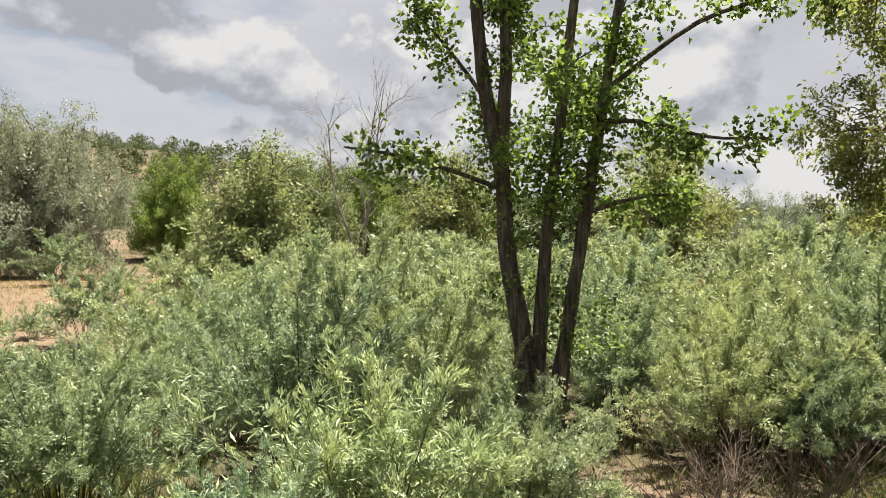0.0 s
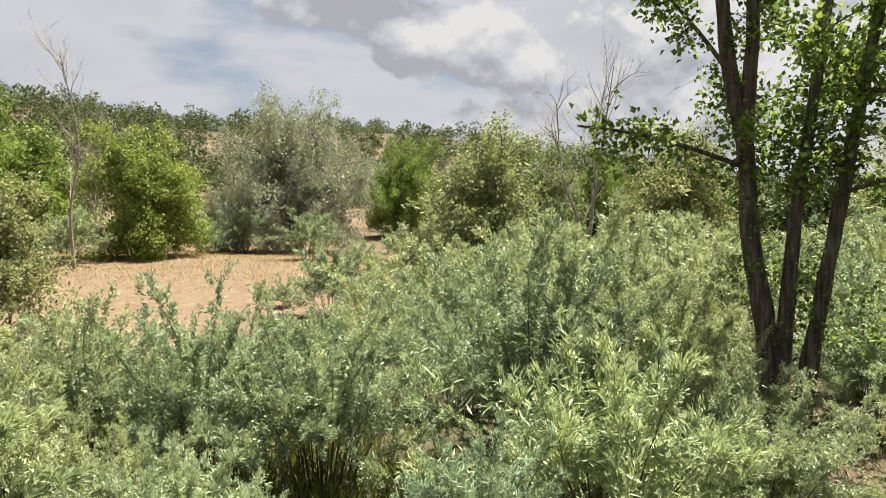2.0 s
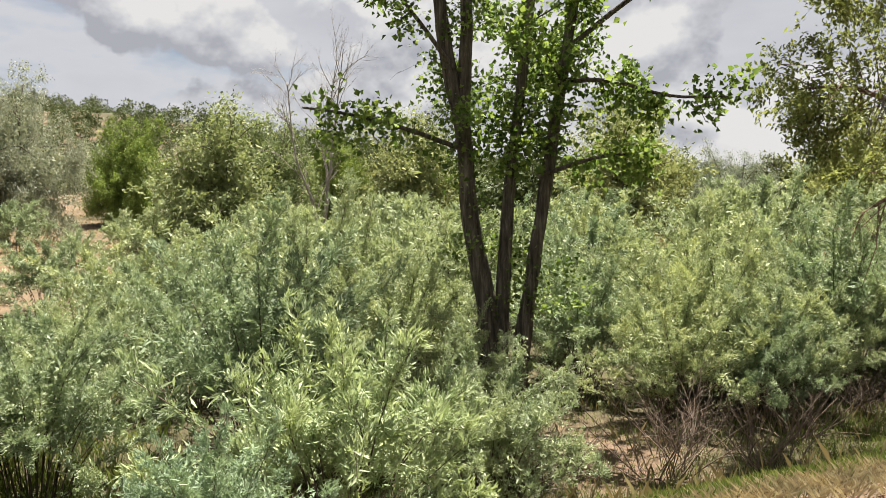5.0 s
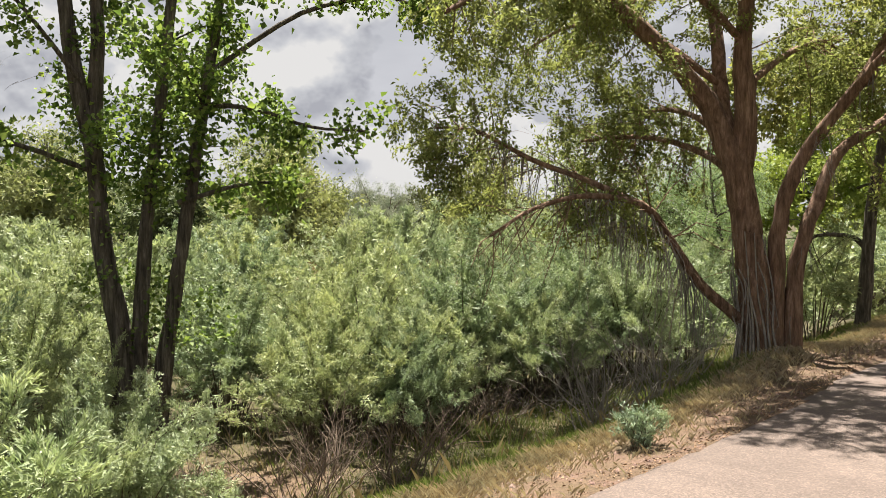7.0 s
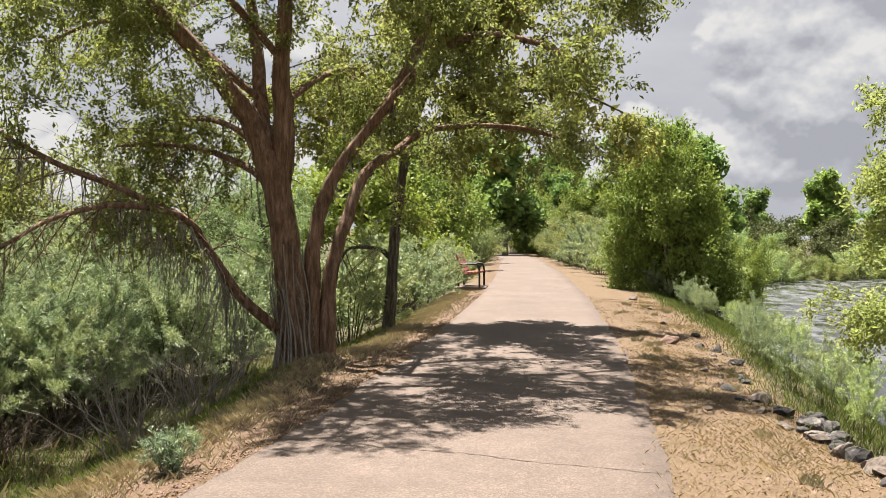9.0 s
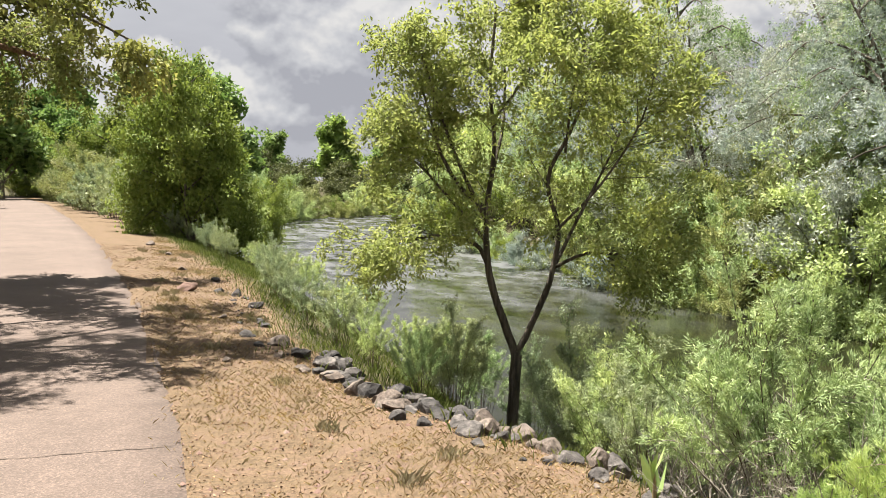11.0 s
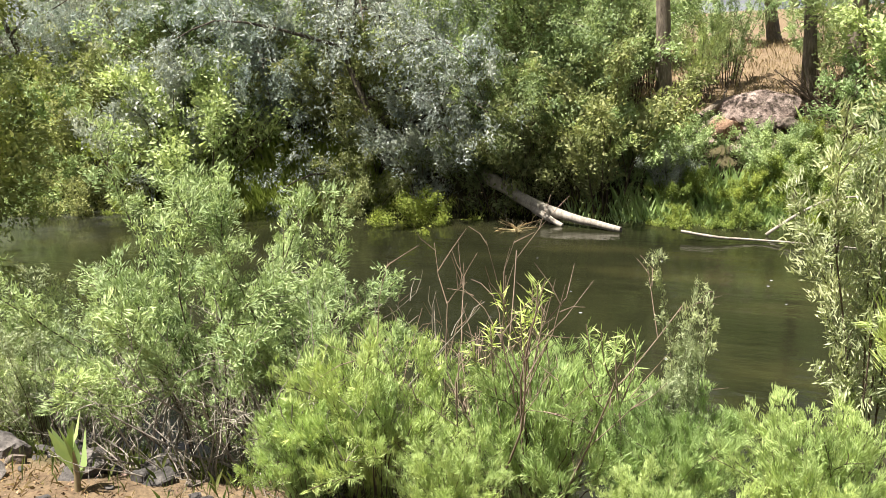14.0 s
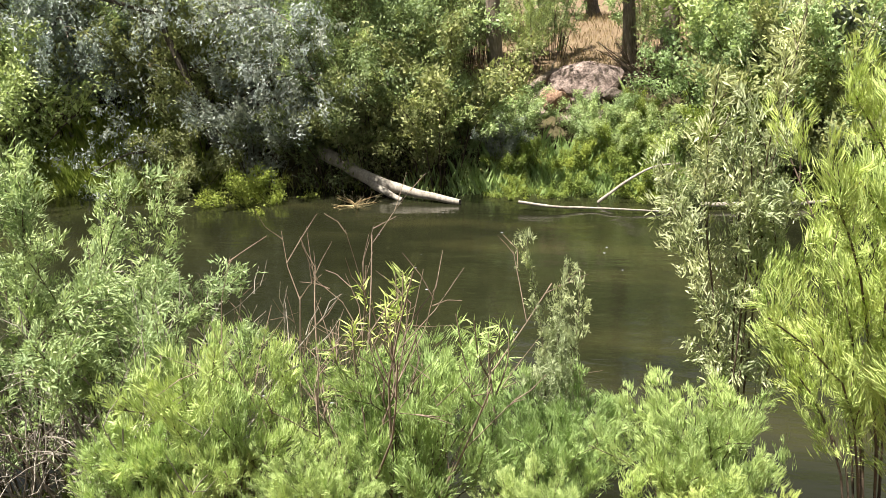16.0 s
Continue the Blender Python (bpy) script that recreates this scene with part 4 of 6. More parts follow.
# silver Russian-olive kind on the far bank and in the meadow
olive_a = crown_tree("olive_tree", 21, 7.5, 6.5, MAT["olive"], MAT["bark_dark"], 0.085, 0.3, "silvery grey-green olive tree leaning over the water", limbs=11, twigs=10, droop=0.34, bare=0.04, lean=-0.12, spacing=0.075, trunks=2, count=46000, puff=0.05, fill=0.1)
stand(olive_a, [(15.9, 9.9, 20, 0.82), (16.6, 13.8, 0, 1.0), (19.0, 17.5, 340, 1.1), (17.0, 21.0, 30, 1.0), (20.5, 11.5, 300, 1.2), (17.5, 26.5, 10, 1.05), (22.0, 23.0, 200, 1.2)])
olive_b = crown_tree("olive_tree", 22, 8.5, 8.5, MAT["meadow_olive"], MAT["bark_dark"], 0.125, 0.4, "broad silvery olive tree standing in the meadow", limbs=12, twigs=10, droop=0.42, bare=0.02, spacing=0.1, trunks=3, count=72000, puff=0.14, fill=0.2, big=2.2)
stand(olive_b, [(-43.0, -3.6, 0, 0.8, 1.3), (-36, 26, 100, 0.6), (-44, -8.6, 200, 0.42), (-31, 30, 40, 0.6), (-52, -26, 200, 0.8)])
# green trees of the far bank
bank_a = crown_tree("willow_tree", 23, 7.0, 5.0, MAT["bank_tree"], MAT["bark_dark"], 0.075, 0.4, "leafy green willow on the far bank", limbs=10, twigs=9, droop=0.2, bare=0.04, spacing=0.075, trunks=2, count=36000, puff=0.08, fill=0.12)
stand(bank_a, [(16.4, 7.7, 0, 0.85), (19.6, 8.6, 120, 0.95), (17.6, 16.0, 200, 1.0), (17.0, 31.0, 70, 1.1), (24, 15, 10, 1.4), (17.4, 0.2, 260, 0.62), (17.5, -2.5, 40, 0.9), (19.5, 36, 140, 1.1), (22, 29, 200, 1.5), (23.0, 7.5, 80, 1.0), (24.5, -3.0, 150, 1.1), (18.5, -6, 300, 1.0), (-9.5, 23.5, 300, 0.9), (-14, 30, 40, 1.1)])
tall_a = crown_tree("cottonwood_tree", 24, 13.0, 7.0, MAT["dark_green"], MAT["bark"], 0.5, 0.75, "tall dark green cottonwood in the distance", limbs=13, twigs=9, droop=0.1, bare=0.2, spacing=0.22, count=4500, puff=0.3, fill=0.4, big=2.0)
_r = np.random.default_rng(78)
_far = [(-9.5, 100, 30, 0.9), (-12.5, 104, 80, 1.0), (-6.5, 88, 140, 0.8), (3.2, 55, 280, 0.9), (6.0, 64, 45, 0.95), (0.5, 78, 190, 1.05), (-10.5, 78, 300, 1.0), (-16, 66, 90, 1.0), (-13, 88, 20, 1.2), (-7, 98, 70, 1.2), (31, 30, 10, 0.75), (30, 16, 50, 0.8), (29, 4, 250, 0.7), (27, 42, 220, 0.85), (31, 54, 100, 0.9), (37, 66, 160, 0.9)]
for _a in np.arange(-4, 62, 4.0):
    _d = _r.uniform(92, 125)
    _far.append((1.2 + _d * math.sin(radians(_a)), _d * math.cos(radians(_a)), _r.uniform(0, 360), _r.uniform(0.7, 1.05)))
stand(tall_a, _far)
mid_a = crown_tree("elm_tree", 25, 8.5, 7.0, MAT["green"], MAT["bark_dark"], 0.165, 0.5, "bright green leafy tree beside the path", limbs=12, twigs=9, droop=0.3, bare=0.2, spacing=0.12, count=21000, puff=0.18, fill=0.2, big=1.8)
stand(mid_a, [(-10.2, 34.5, 0, 1.0), (-11.5, 44, 90, 1.1), (-12.0, 52, 200, 1.15), (-1.0, 62, 220, 0.9), (-5.2, 92, 10, 1.2), (-7.5, 84, 60, 0.8), (-9.0, 91, 150, 0.9), (-40, -18.8, 130, 1.05)])
# the rounded bright bush-tree between path and river
round_a = crown_tree("willow_tree", 26, 4.9, 4.0, MAT["green"], MAT["bark_dark"], 0.115, 0.48, "rounded bright green willow between path and river", limbs=14, twigs=10, droop=0.25, bare=0.02, spacing=0.065, trunks=3, count=42000, puff=0.12, fill=0.1, big=2.0)
_round = [(2.75, 29.6, 0, 0.9, 1.3), (6.2, 40, 100, 0.6), (-35.5, -9.9, 30, 1.2, 0.8), (-56.0, 1.6, 200, 1.15), (-35, -30, 300, 1.3), (-50, -20, 20, 1.0), (-47, 14, 80, 1.0)]
stand(round_a, _round)
# meadow trees
tall_shrub = crown_tree("willow_tree", 27, 5.6, 4.0, MAT["meadow_tree"], MAT["bark_dark"], 0.15, 0.38, "upright olive-green willow with dead stems inside", limbs=12, twigs=8, droop=0.08, bare=0.05, spacing=0.085, trunks=4, count=14000, puff=0.12, fill=0.2, big=2.0)
stand(tall_shrub, [(-26.5, 4.2, 0, 1.0), (-33, 13, 80, 1.1), (-24, 18, 160, 1.05), (-40, 8, 230, 1.15), (-21, 27, 300, 1.1), (-30, 22, 20, 1.2), (-13, 22, 190, 0.9), (-27, -17.5, 110, 1.1), (-19.2, -8.9, 60, 0.68), (-44, -23.5, 10, 1.6)])
far_mix = crown_tree("elm_tree", 28, 7.0, 6.5, MAT["hill_leaf"], MAT["bark_dark"], 0.27, 0.55, "grey-green tree at the back of the meadow", limbs=11, twigs=8, droop=0.1, bare=0.12, spacing=0.17, trunks=2, count=6500, puff=0.22, fill=0.25, big=2.0)
_r = np.random.default_rng(77)
_places = [(-62 - 16 * _r.random(), y + _r.normal(0, 1.5), 360 * _r.random(), (0.35 if -30 < y < 34 else 0.7) + 0.3 * _r.random()) for y in np.arange(-44, 70, 6.5)]
_places += [(-30 - 16 * _r.random(), y + _r.normal(0, 1.5), 360 * _r.random(), 0.7 + 0.45 * _r.random()) for y in np.arange(24, 70, 6.0)]
for _a in np.arange(-10, 64, 3.2):
    for _d in (76 + 6 * _r.random(), 96 + 8 * _r.random()):
        _x, _y = 1.2 + _d * math.sin(radians(_a)), _d * math.cos(radians(_a))
        if float(river_edges(_y)[0]) - 1 < _x < float(river_edges(_y)[1]) + 1 or abs(_x - float(path_centre(_y))) < 4:
            continue
        _places.append((_x, _y, 360 * _r.random(), 0.6 + 0.5 * _r.random()))
stand(far_mix, _places)


def bare_tree(x, y, height, seed, label, stems=3):
    p = Plant(seed)
    rng = p.rng
    z = level(x, y)
    for k in range(stems):
        a = 2.1 * k + rng.random()
        pts = [np.array([0, 0, -0.2]) + np.array([math.cos(a) * s * 0.13 * height, math.sin(a) * s * 0.13 * height, s * height * (1 - 0.08 * k)]) for s in (0, 0.3, 0.6, 1.0)]
        line, rad = p.limb([q + np.append(rng.normal(0, 0.12, 2), 0) for q in pts], 0.09 if stems > 1 else 0.065, 0.015, 6)
        p.grow(line, 0.05, 14, height * 0.28, 2, False, 32, 0.25, -0.05, 0.25, 0.1, 1.0, 0.4, kids=4, wood=1.0)
    ob = base("bare_tree", pose(x, y, z), label, "tree")
    p.finish(ob, MAT["dead"], None, 0.1, 0.1)


bare_tree(-30.5, 8.2, 8.3, 31, "leafless grey dead tree with fine twigs")
bare_tree(-31.0, -11.4, 8.2, 32, "thin leafless dead tree in the dry grass", 1)
bare_tree(-41.5, -14.0, 6.5, 33, "grey leafless twiggy tree behind the dry grass")


def pale_trunk():
    p = Plant(34)
    line, rad = p.limb([(0, 0, -0.3), (0.1, 0, 2.0), (0.05, 0.1, 4.5), (0.2, 0.1, 7.0)], 0.17, 0.1, 9)
    p.grow(line, 0.06, 10, 1.2, 1, False, 65, 0.2, 0.0, 0.35, 0.1, 1.0, 0.4, kids=3, wood=1.0)
    ob = base("dead_tree", pose(22.5, 8.7, level(22.5, 8.7)), "pale barkless dead trunk standing behind the far bank", "tree")
    p.finish(ob, MAT["dead"], None, 0.1, 0.1)


pale_trunk()


def hill_woods():
    """Scattered trees and scrub that cover the hill, as one sheet of clumps."""
    rng = np.random.default_rng(41)
    ps, ds, ss = [], [], []
    for _ in range(4600):
        y = rng.uniform(-80, 150)
        x = -rng.uniform(78, 222)
        keep = 1.0 + 0.5 * float(wave(x, y, 14.0, 9)) - 0.3 * float(wave(x, y, 5.0, 4)) - 2.2 * float(bare_hill(x, y))
        if rng.random() > keep:
            continue
        z = level(x, y)
        h = 1.2 + 3.4 * rng.random() ** 2.5 + 1.6 * (rng.random() < 0.05)
        for _k in range(5):
            m = 52
            c = rng.normal(0, 0.2, 3) * h + [x, y, z + h * rng.uniform(0.25, 0.72)]
            way = unit(rng.normal(0, 1, (m, 3)))
            ps.append(c + way * h * 0.27 * rng.uniform(0.6, 1.1, (m, 1)) * [1, 1, 0.85])
            ds.append(way + rng.normal(0, 0.7, (m, 3)) + [0, 0, 0.3])
            ss.append(np.full(m, h * 0.058) * rng.uniform(0.6, 1.3, m))
    p, d, s = np.vstack(ps), np.vstack(ds), np.concatenate(ss)
    v, t = leaves_of(p, d, s * 1.7, s * 1.3, rng, single=True)
    tagged(new("hill_woods", mesh_of("hill_woods", v, [t], MAT["hill_leaf"])), "dark green trees and scrub scattered over a dry hill", "woods", kind="stuff")


hill_woods()


# ---- shrubs ----
def shrub(name, seed, height, width, stems, leaf, bark, leaf_len, leaf_wid, label, spacing=0.03, twigs=7, kids=3, spread=30, group="", bare=0.25, lift=0.25, twig_len=0.32, curl=0.0, count=6000, puff=0.035, single=False, plume=(0.8, 0.65), thick=0.012, dome=0.42, fill=0.0):
    """A many-stemmed shrub at the origin: stems fan out from the base, leafy shoots clothe their upper parts."""
    p = Plant(seed)
    p.sparse = 0.15 if single else 0.5
    p.along, p.wild = plume
    rng = p.rng
    for k in range(stems):
        a = 2 * math.pi * (k + rng.random()) / stems
        q = math.sqrt((k * 0.618) % 1.0)
        lobe = 1.0 + 0.16 * math.sin(3 * a + seed) + 0.1 * math.sin(5 * a + 2 * seed)
        reach = 0.5 * width * (0.2 + 0.8 * q) * lobe * rng.uniform(0.85, 1.1)
        h = height * (1.0 - dome * q**2.4) * lobe**0.5 * rng.uniform(0.82, 1.05)
        d = np.array([math.cos(a), math.sin(a), 0])
        foot = d * 0.12 * width * q
        pts = [foot - [0, 0, 0.25], foot + d * reach * 0.2 + [0, 0, h * 0.36], foot + d * reach * 0.58 + [0, 0, h * 0.76] + rng.normal(0, 0.04, 3), foot + d * reach * 0.95 + [0, 0, h] + rng.normal(0, 0.04, 3) * height]
        line, rad = p.limb(pts, thick * (height / 2) ** 0.5, 0.003, 3, steps=2)
        p.grow(line, 0.008, twigs, twig_len * height * 0.5, 1, True, spread, lift, curl, bare, spacing, 1.0, 0.4, kids=kids)
        m = max(6, int(0.5 * height / spacing))
        s = 0.55 + 0.45 * rng.random(m)
        x = s * (len(line) - 1)
        i0 = np.minimum(x.astype(int), len(line) - 2)
        p.leaf_p.append(line[i0] + (line[i0 + 1] - line[i0]) * (x - i0)[:, None])
        p.leaf_d.append(unit(line[i0 + 1] - line[i0]) * 0.7 + rng.normal(0, 0.5, (m, 3)))
        p.leaf_s.append(rng.uniform(0.7, 1.2, m))
    ob = base(name, pose(0, 0, 0), label, "shrub", group)
    return p.finish(ob, bark, leaf, leaf_len, leaf_wid, split=False, count=count, puff=puff, single=single, fill=fill)


G1 = "willow thicket beside the path"
near_w = [shrub("willow_shrub", 100 + k, 2.35, 2.7, 30, MAT["willow"], MAT["twig"], 0.05, 0.012, "silvery green willow shrub with fine narrow leaves", spacing=0.021, twigs=9, kids=4, group=G1, count=46000, puff=0.016, single=True, bare=0.3, plume=(1.0, 0.55), dome=0.72, spread=28, fill=0.2) for k in range(3)]
far_w = [shrub("willow_shrub", 110 + k, 2.35, 3.0, 22, MAT["willow"], MAT["twig"], 0.085, 0.024, "silvery green willow shrub in the thicket", spacing=0.045, twigs=8, kids=4, group=G1, count=11000, puff=0.025, bare=0.3, single=True, plume=(1.0, 0.55), dome=0.7, spread=28, fill=0.25) for k in range(3)]
bright_w = [shrub("willow_shrub", 120 + k, 1.7, 2.1, 24, MAT["willow_bright"], MAT["twig"], 0.06, 0.0115, "pale yellow-green willow shrub with narrow leaves", spacing=0.021, twigs=9, kids=4, group=G1, count=17000, puff=0.012, bare=0.35, plume=(1.1, 0.5), dome=0.65, spread=26, fill=0.25) for k in range(2)]

# willows that stand nearest, in front of the cottonwood and along the foot of the slope
fixed = {
    "bright": [(-4.54, 1.88, 130, 1.02), (-3.43, 0.84, 85, 0.52), (-3.63, -0.89, 170, 0.5), (-3.97, -2.03, 300, 0.75), (-3.28, -2.48, 200, 0.8), (-2.87, -1.3, 30, 0.4)],
    "near": [(-7.04, -0.32, 286, 0.82), (-7.56, -1.61, 140, 0.82), (-7.52, 1.87, 351, 1.06), (-9.21, 4.02, 81, 1.14), (-5.79, -2.86, 32, 0.74), (-7.92, -2.91, 4, 0.7), (-10.41, 1.36, 116, 0.98), (-10.36, 0.07, 306, 0.86), (-10.93, 3.53, 88, 1.15), (-10.53, -1.53, 134, 0.8), (-7.33, 4.12, 56, 0.7), (-6.33, -4, 303, 0.75), (-5.03, -3.82, 53, 0.8), (-5.56, -1.77, 197, 0.55), (-5.15, 3.36, 257, 0.62), (-5.98, 2.29, 3, 0.62), (-7, 6.9, 20, 0.92), (-8, 8.2, 110, 1), (-7.1, 8.6, 160, 0.95), (-8.9, 6.6, 260, 1.05), (-7.7, 10.3, 310, 1.06), (-7, 11.9, 40, 1.05), (-8.6, 11.7, 90, 1.1), (-6.6, 13.6, 140, 1.05), (-9, 9.8, 170, 1.1), (-6.5, 15.6, 220, 1), (-8, 14.6, 275, 1.1), (-6.7, 10.9, 15, 0.95), (-6.6, 7.9, 75, 0.75)],
}
stand(bright_w[0], fixed["bright"][0::2])
stand(bright_w[1], fixed["bright"][1::2])
for k in range(3):
    stand(near_w[k], fixed["near"][k::3])


def thicket():
    """The rest of the thicket: low and open towards the dry field, tall and close beyond the cottonwood."""
    rng = np.random.default_rng(51)
    taken = [(p[0], p[1]) for p in fixed["near"] + fixed["bright"]] + [(-7.75, 4.75)]
    spots = []
    for _ in range(5000):
        x, y = rng.uniform(-24, -8.4), rng.uniform(-12, 24)
        side = math.degrees(math.atan2(y - 0.3, 1.15 - x))
        tall, back = np.interp(side, [-30, -9, -6, 4, 8, 60], [0.6, 0.62, 0.8, 0.95, 1.05, 1.0]), np.interp(side, [-30, -9, -5, 4, 10, 60], [-12, -12.5, -16, -17, -21, -24])
        gap = 1.75 + 0.05 * (-x - 8)
        if x < back or min((x - a) ** 2 + (y - b) ** 2 for a, b in taken) < gap * gap:
            continue
        if ((x + 19) / 5.0) ** 2 + ((y - 18.5) / 4.0) ** 2 < 1:
            continue
        taken.append((x, y))
        spots.append((x, y, rng.uniform(0, 360), tall * rng.uniform(0.85, 1.12)))
    for k in range(3):
        stand(far_w[k], spots[k::3])
    more = []
    for _ in range(700):
        y = rng.uniform(16, 44)
        x = float(path_centre(y)) - rng.uniform(3.6, 8)
        if min((x - a) ** 2 + (y - b) ** 2 for a, b in taken) < 4.0:
            continue
        taken.append((x, y))
        more.append((x, y, rng.uniform(0, 360), rng.uniform(0.7, 0.95)))
    stand(far_w[1], more, first=False)


thicket()
# silvery bushes at the feet of the meadow trees
meadow_bushes = [(-23.7, -2.6, 80, 0.6), (-21.8, -1.1, 40, 0.75), (-20.9, 0.3, 310, 0.85), (-25.8, 1.7, 320, 0.9), (-29.9, -0.5, 150, 0.8), (-22.7, 2.8, 280, 0.8), (-28.5, 4.9, 290, 1), (-34.7, -2.8, 240, 0.8), (-35.9, 1.2, 160, 1), (-24.3, 5.5, 300, 0.9), (-33.1, -13.8, 120, 1), (-32.7, -12.1, 130, 0.8), (-28, -12.9, 60, 0.9), (-23.2, -11.4, 260, 1), (-39, -7.9, 10, 1), (-40.3, -6.7, 120, 0.9), (-36, -11.8, 190, 1), (-34.7, 3.6, 20, 1.1), (-20.1, -11, 300, 0.9), (-21.9, 7.1, 10, 1), (-29.9, 8.2, 310, 1.1), (-24.2, 9.6, 230, 1)]
stand(far_w[0], meadow_bushes[0::2], first=False)
stand(far_w[2], meadow_bushes[1::2], first=False)

# the river bank: lime willow shrubs close by, paler ones between the rocks and the water
G2 = "shrubs along the river bank"
lime = [shrub("willow_shrub", 130 + k, 0.85, 0.78, 40, MAT["lime"], MAT["twig"], 0.043, 0.0031, "lime-green feathery willow shrub on the river bank", spacing=0.0125, twigs=9, kids=3, spread=13, group=G2, lift=0.9, twig_len=0.34, count=48000, puff=0.008, thick=0.006, single=True, plume=(1.5, 0.3), bare=0.1, dome=0.5) for k in range(2)]
pale = [shrub("willow_shrub", 140 + k, 1.5, 1.4, 18, MAT["pale"], MAT["twig"], 0.037, 0.0065, "pale green willow shrub on the river bank", spacing=0.02, twigs=9, kids=4, spread=32, group=G2, count=30000, puff=0.011, bare=0.32, thick=0.007, dome=0.5) for k in range(2)]
wisp = [shrub("willow_shrub", 150 + k, 1.8, 1.4, 15, m, MAT["twig"], 0.043, 0.0095, "wispy green willow shrub at the water's edge", spacing=0.03, twigs=7, kids=3, spread=26, group=G2, count=17000, puff=0.022, single=True, thick=0.007) for k, m in enumerate((MAT["pale"], MAT["willow"]))]
bank_wisp = shrub("willow_shrub", 152, 2.6, 2.0, 18, MAT["pale"], MAT["twig"], 0.062, 0.015, "airy grey-green willow shrub on the far bank", spacing=0.04, twigs=9, kids=4, spread=30, group=G2, count=16000, puff=0.03, single=True, bare=0.1)
spire = shrub("willow_shrub", 154, 1.75, 0.42, 9, MAT["dry_leaf"], MAT["twig"], 0.034, 0.0066, "slender pale willow with curled leaves above the river", spacing=0.02, twigs=9, kids=3, spread=38, group=G2, lift=0.3, twig_len=0.2, count=12000, puff=0.012, thick=0.006)
stand(lime[0], [(4.38, 3.95, 0, 0.84), (4.74, 2.8, 100, 0.8), (4.2, 3.5, 30, 0.55), (4.2, 2.8, 70, 0.5)])
stand(lime[1], [(4.66, 3.3, 60, 0.84), (4.62, 2.3, 140, 0.8), (4.2, 2.2, 200, 0.5), (4.15, 4.1, 260, 0.6)])
lime_tall = shrub("willow_shrub", 133, 1.6, 0.95, 34, MAT["lime"], MAT["twig"], 0.042, 0.0031, "tall lime-green willow shrub on the river bank", spacing=0.0125, twigs=10, kids=3, spread=14, group=G2, lift=0.9, twig_len=0.26, count=80000, puff=0.008, thick=0.006, single=True, plume=(1.4, 0.34), bare=0.3)
stand(lime_tall, [(4.62, 1.66, 0, 0.95), (5.2, 1.1, 120, 0.9)])
stand(pale[0], [(4.7, 5.05, 0, 1.0)])
stand(pale[1], [(4.75, 4.6, 40, 0.82), (4.75, 5.9, 260, 0.6)])
stand(spire, [(5.0, 2.14, 0, 0.92, 1.22), (4.95, 2.8, 130, 0.5, 1.2)])


def sprig(x, y, height, seed, heads):
    """A thin forked shoot whose twigs end in tufts of narrow leaves."""
    p = Plant(seed)
    rng = p.rng
    line, rad = p.limb([(0, 0, -0.1), (0.02, 0.01, height * 0.4), (0.0, 0.03, height * 0.75)], 0.006, 0.004, 5)
    for k in range(heads):
        a = 2.4 * k + rng.random()
        out = np.array([math.cos(a), math.sin(a), 0]) * rng.uniform(0.04, 0.15) * (k > 0)
        foot = line[-1 - k % 4]
        tip = np.array([out[0], out[1] + 0.03, height * rng.uniform(0.86, 1.0)])
        twig, _r = p.limb([foot, foot * 0.5 + tip * 0.5 + out * 0.3, tip], 0.0035, 0.002, 4)
        n = 34
        q = rng.uniform(0.35, 1.0, n) * (len(twig) - 1)
        i0 = np.minimum(q.astype(int), len(twig) - 2)
        p.leaf_p.append(twig[i0] + (twig[i0 + 1] - twig[i0]) * (q - i0)[:, None])
        p.leaf_d.append(unit(rng.normal(0, 1, (n, 3))) + [0, 0, 0.7])
        p.leaf_s.append(rng.uniform(0.6, 1.25, n))
    ob = base("willow_sprig", pose(x, y, level(x, y)), "thin willow shoot with leaf tufts at its twig tips", "shrub", G2)
    p.finish(ob, MAT["dry_stem"], MAT["lime"], 0.055, 0.006)


sprig(4.6, 3.31, 0.74 - level(4.6, 3.31), 156, 6)
sprig(4.66, 2.97, 0.6 - level(4.66, 2.97), 157, 5)
sprig(4.52, 3.42, 0.62 - level(4.52, 3.42), 158, 2)
_r = np.random.default_rng(61)
_w = [(4.85, 7.0, 40, 0.7), (4.95, 7.8, 130, 0.75), (3.75, 8.7, 20, 0.55), (4.3, 9.2, 110, 0.75), (4.9, 6.6, 190, 0.85), (4.6, 6.2, 280, 0.7), (5.4, 7.2, 10, 0.95), (5.0, 7.6, 90, 0.9), (5.5, 8.2, 180, 0.9), (4.35, 9.5, 260, 0.72), (4.9, 10.0, 30, 0.85), (5.3, 6.7, 30, 0.9), (3.9, 9.4, 60, 0.5), (5.2, 9.2, 240, 0.85), (3.6, 9.9, 15, 0.5), (5.1, 6.2, 33, 0.85), (5.5, 5.6, 170, 0.85)]
for _y in np.arange(10.4, 44, 1.25):
    _b = max(float(brink(_y)), float(path_centre(_y)) + 1.8)
    for _k in range(2):
        _w.append((_b + 0.85 + 1.3 * _k + _r.uniform(-0.3, 0.5), _y + _r.uniform(-0.5, 0.5), _r.uniform(0, 360), _r.uniform(0.55, 0.85) * (0.8 + 0.15 * _k)))
stand(wisp[0], _w[0::2])
stand(wisp[1], _w[1::2])
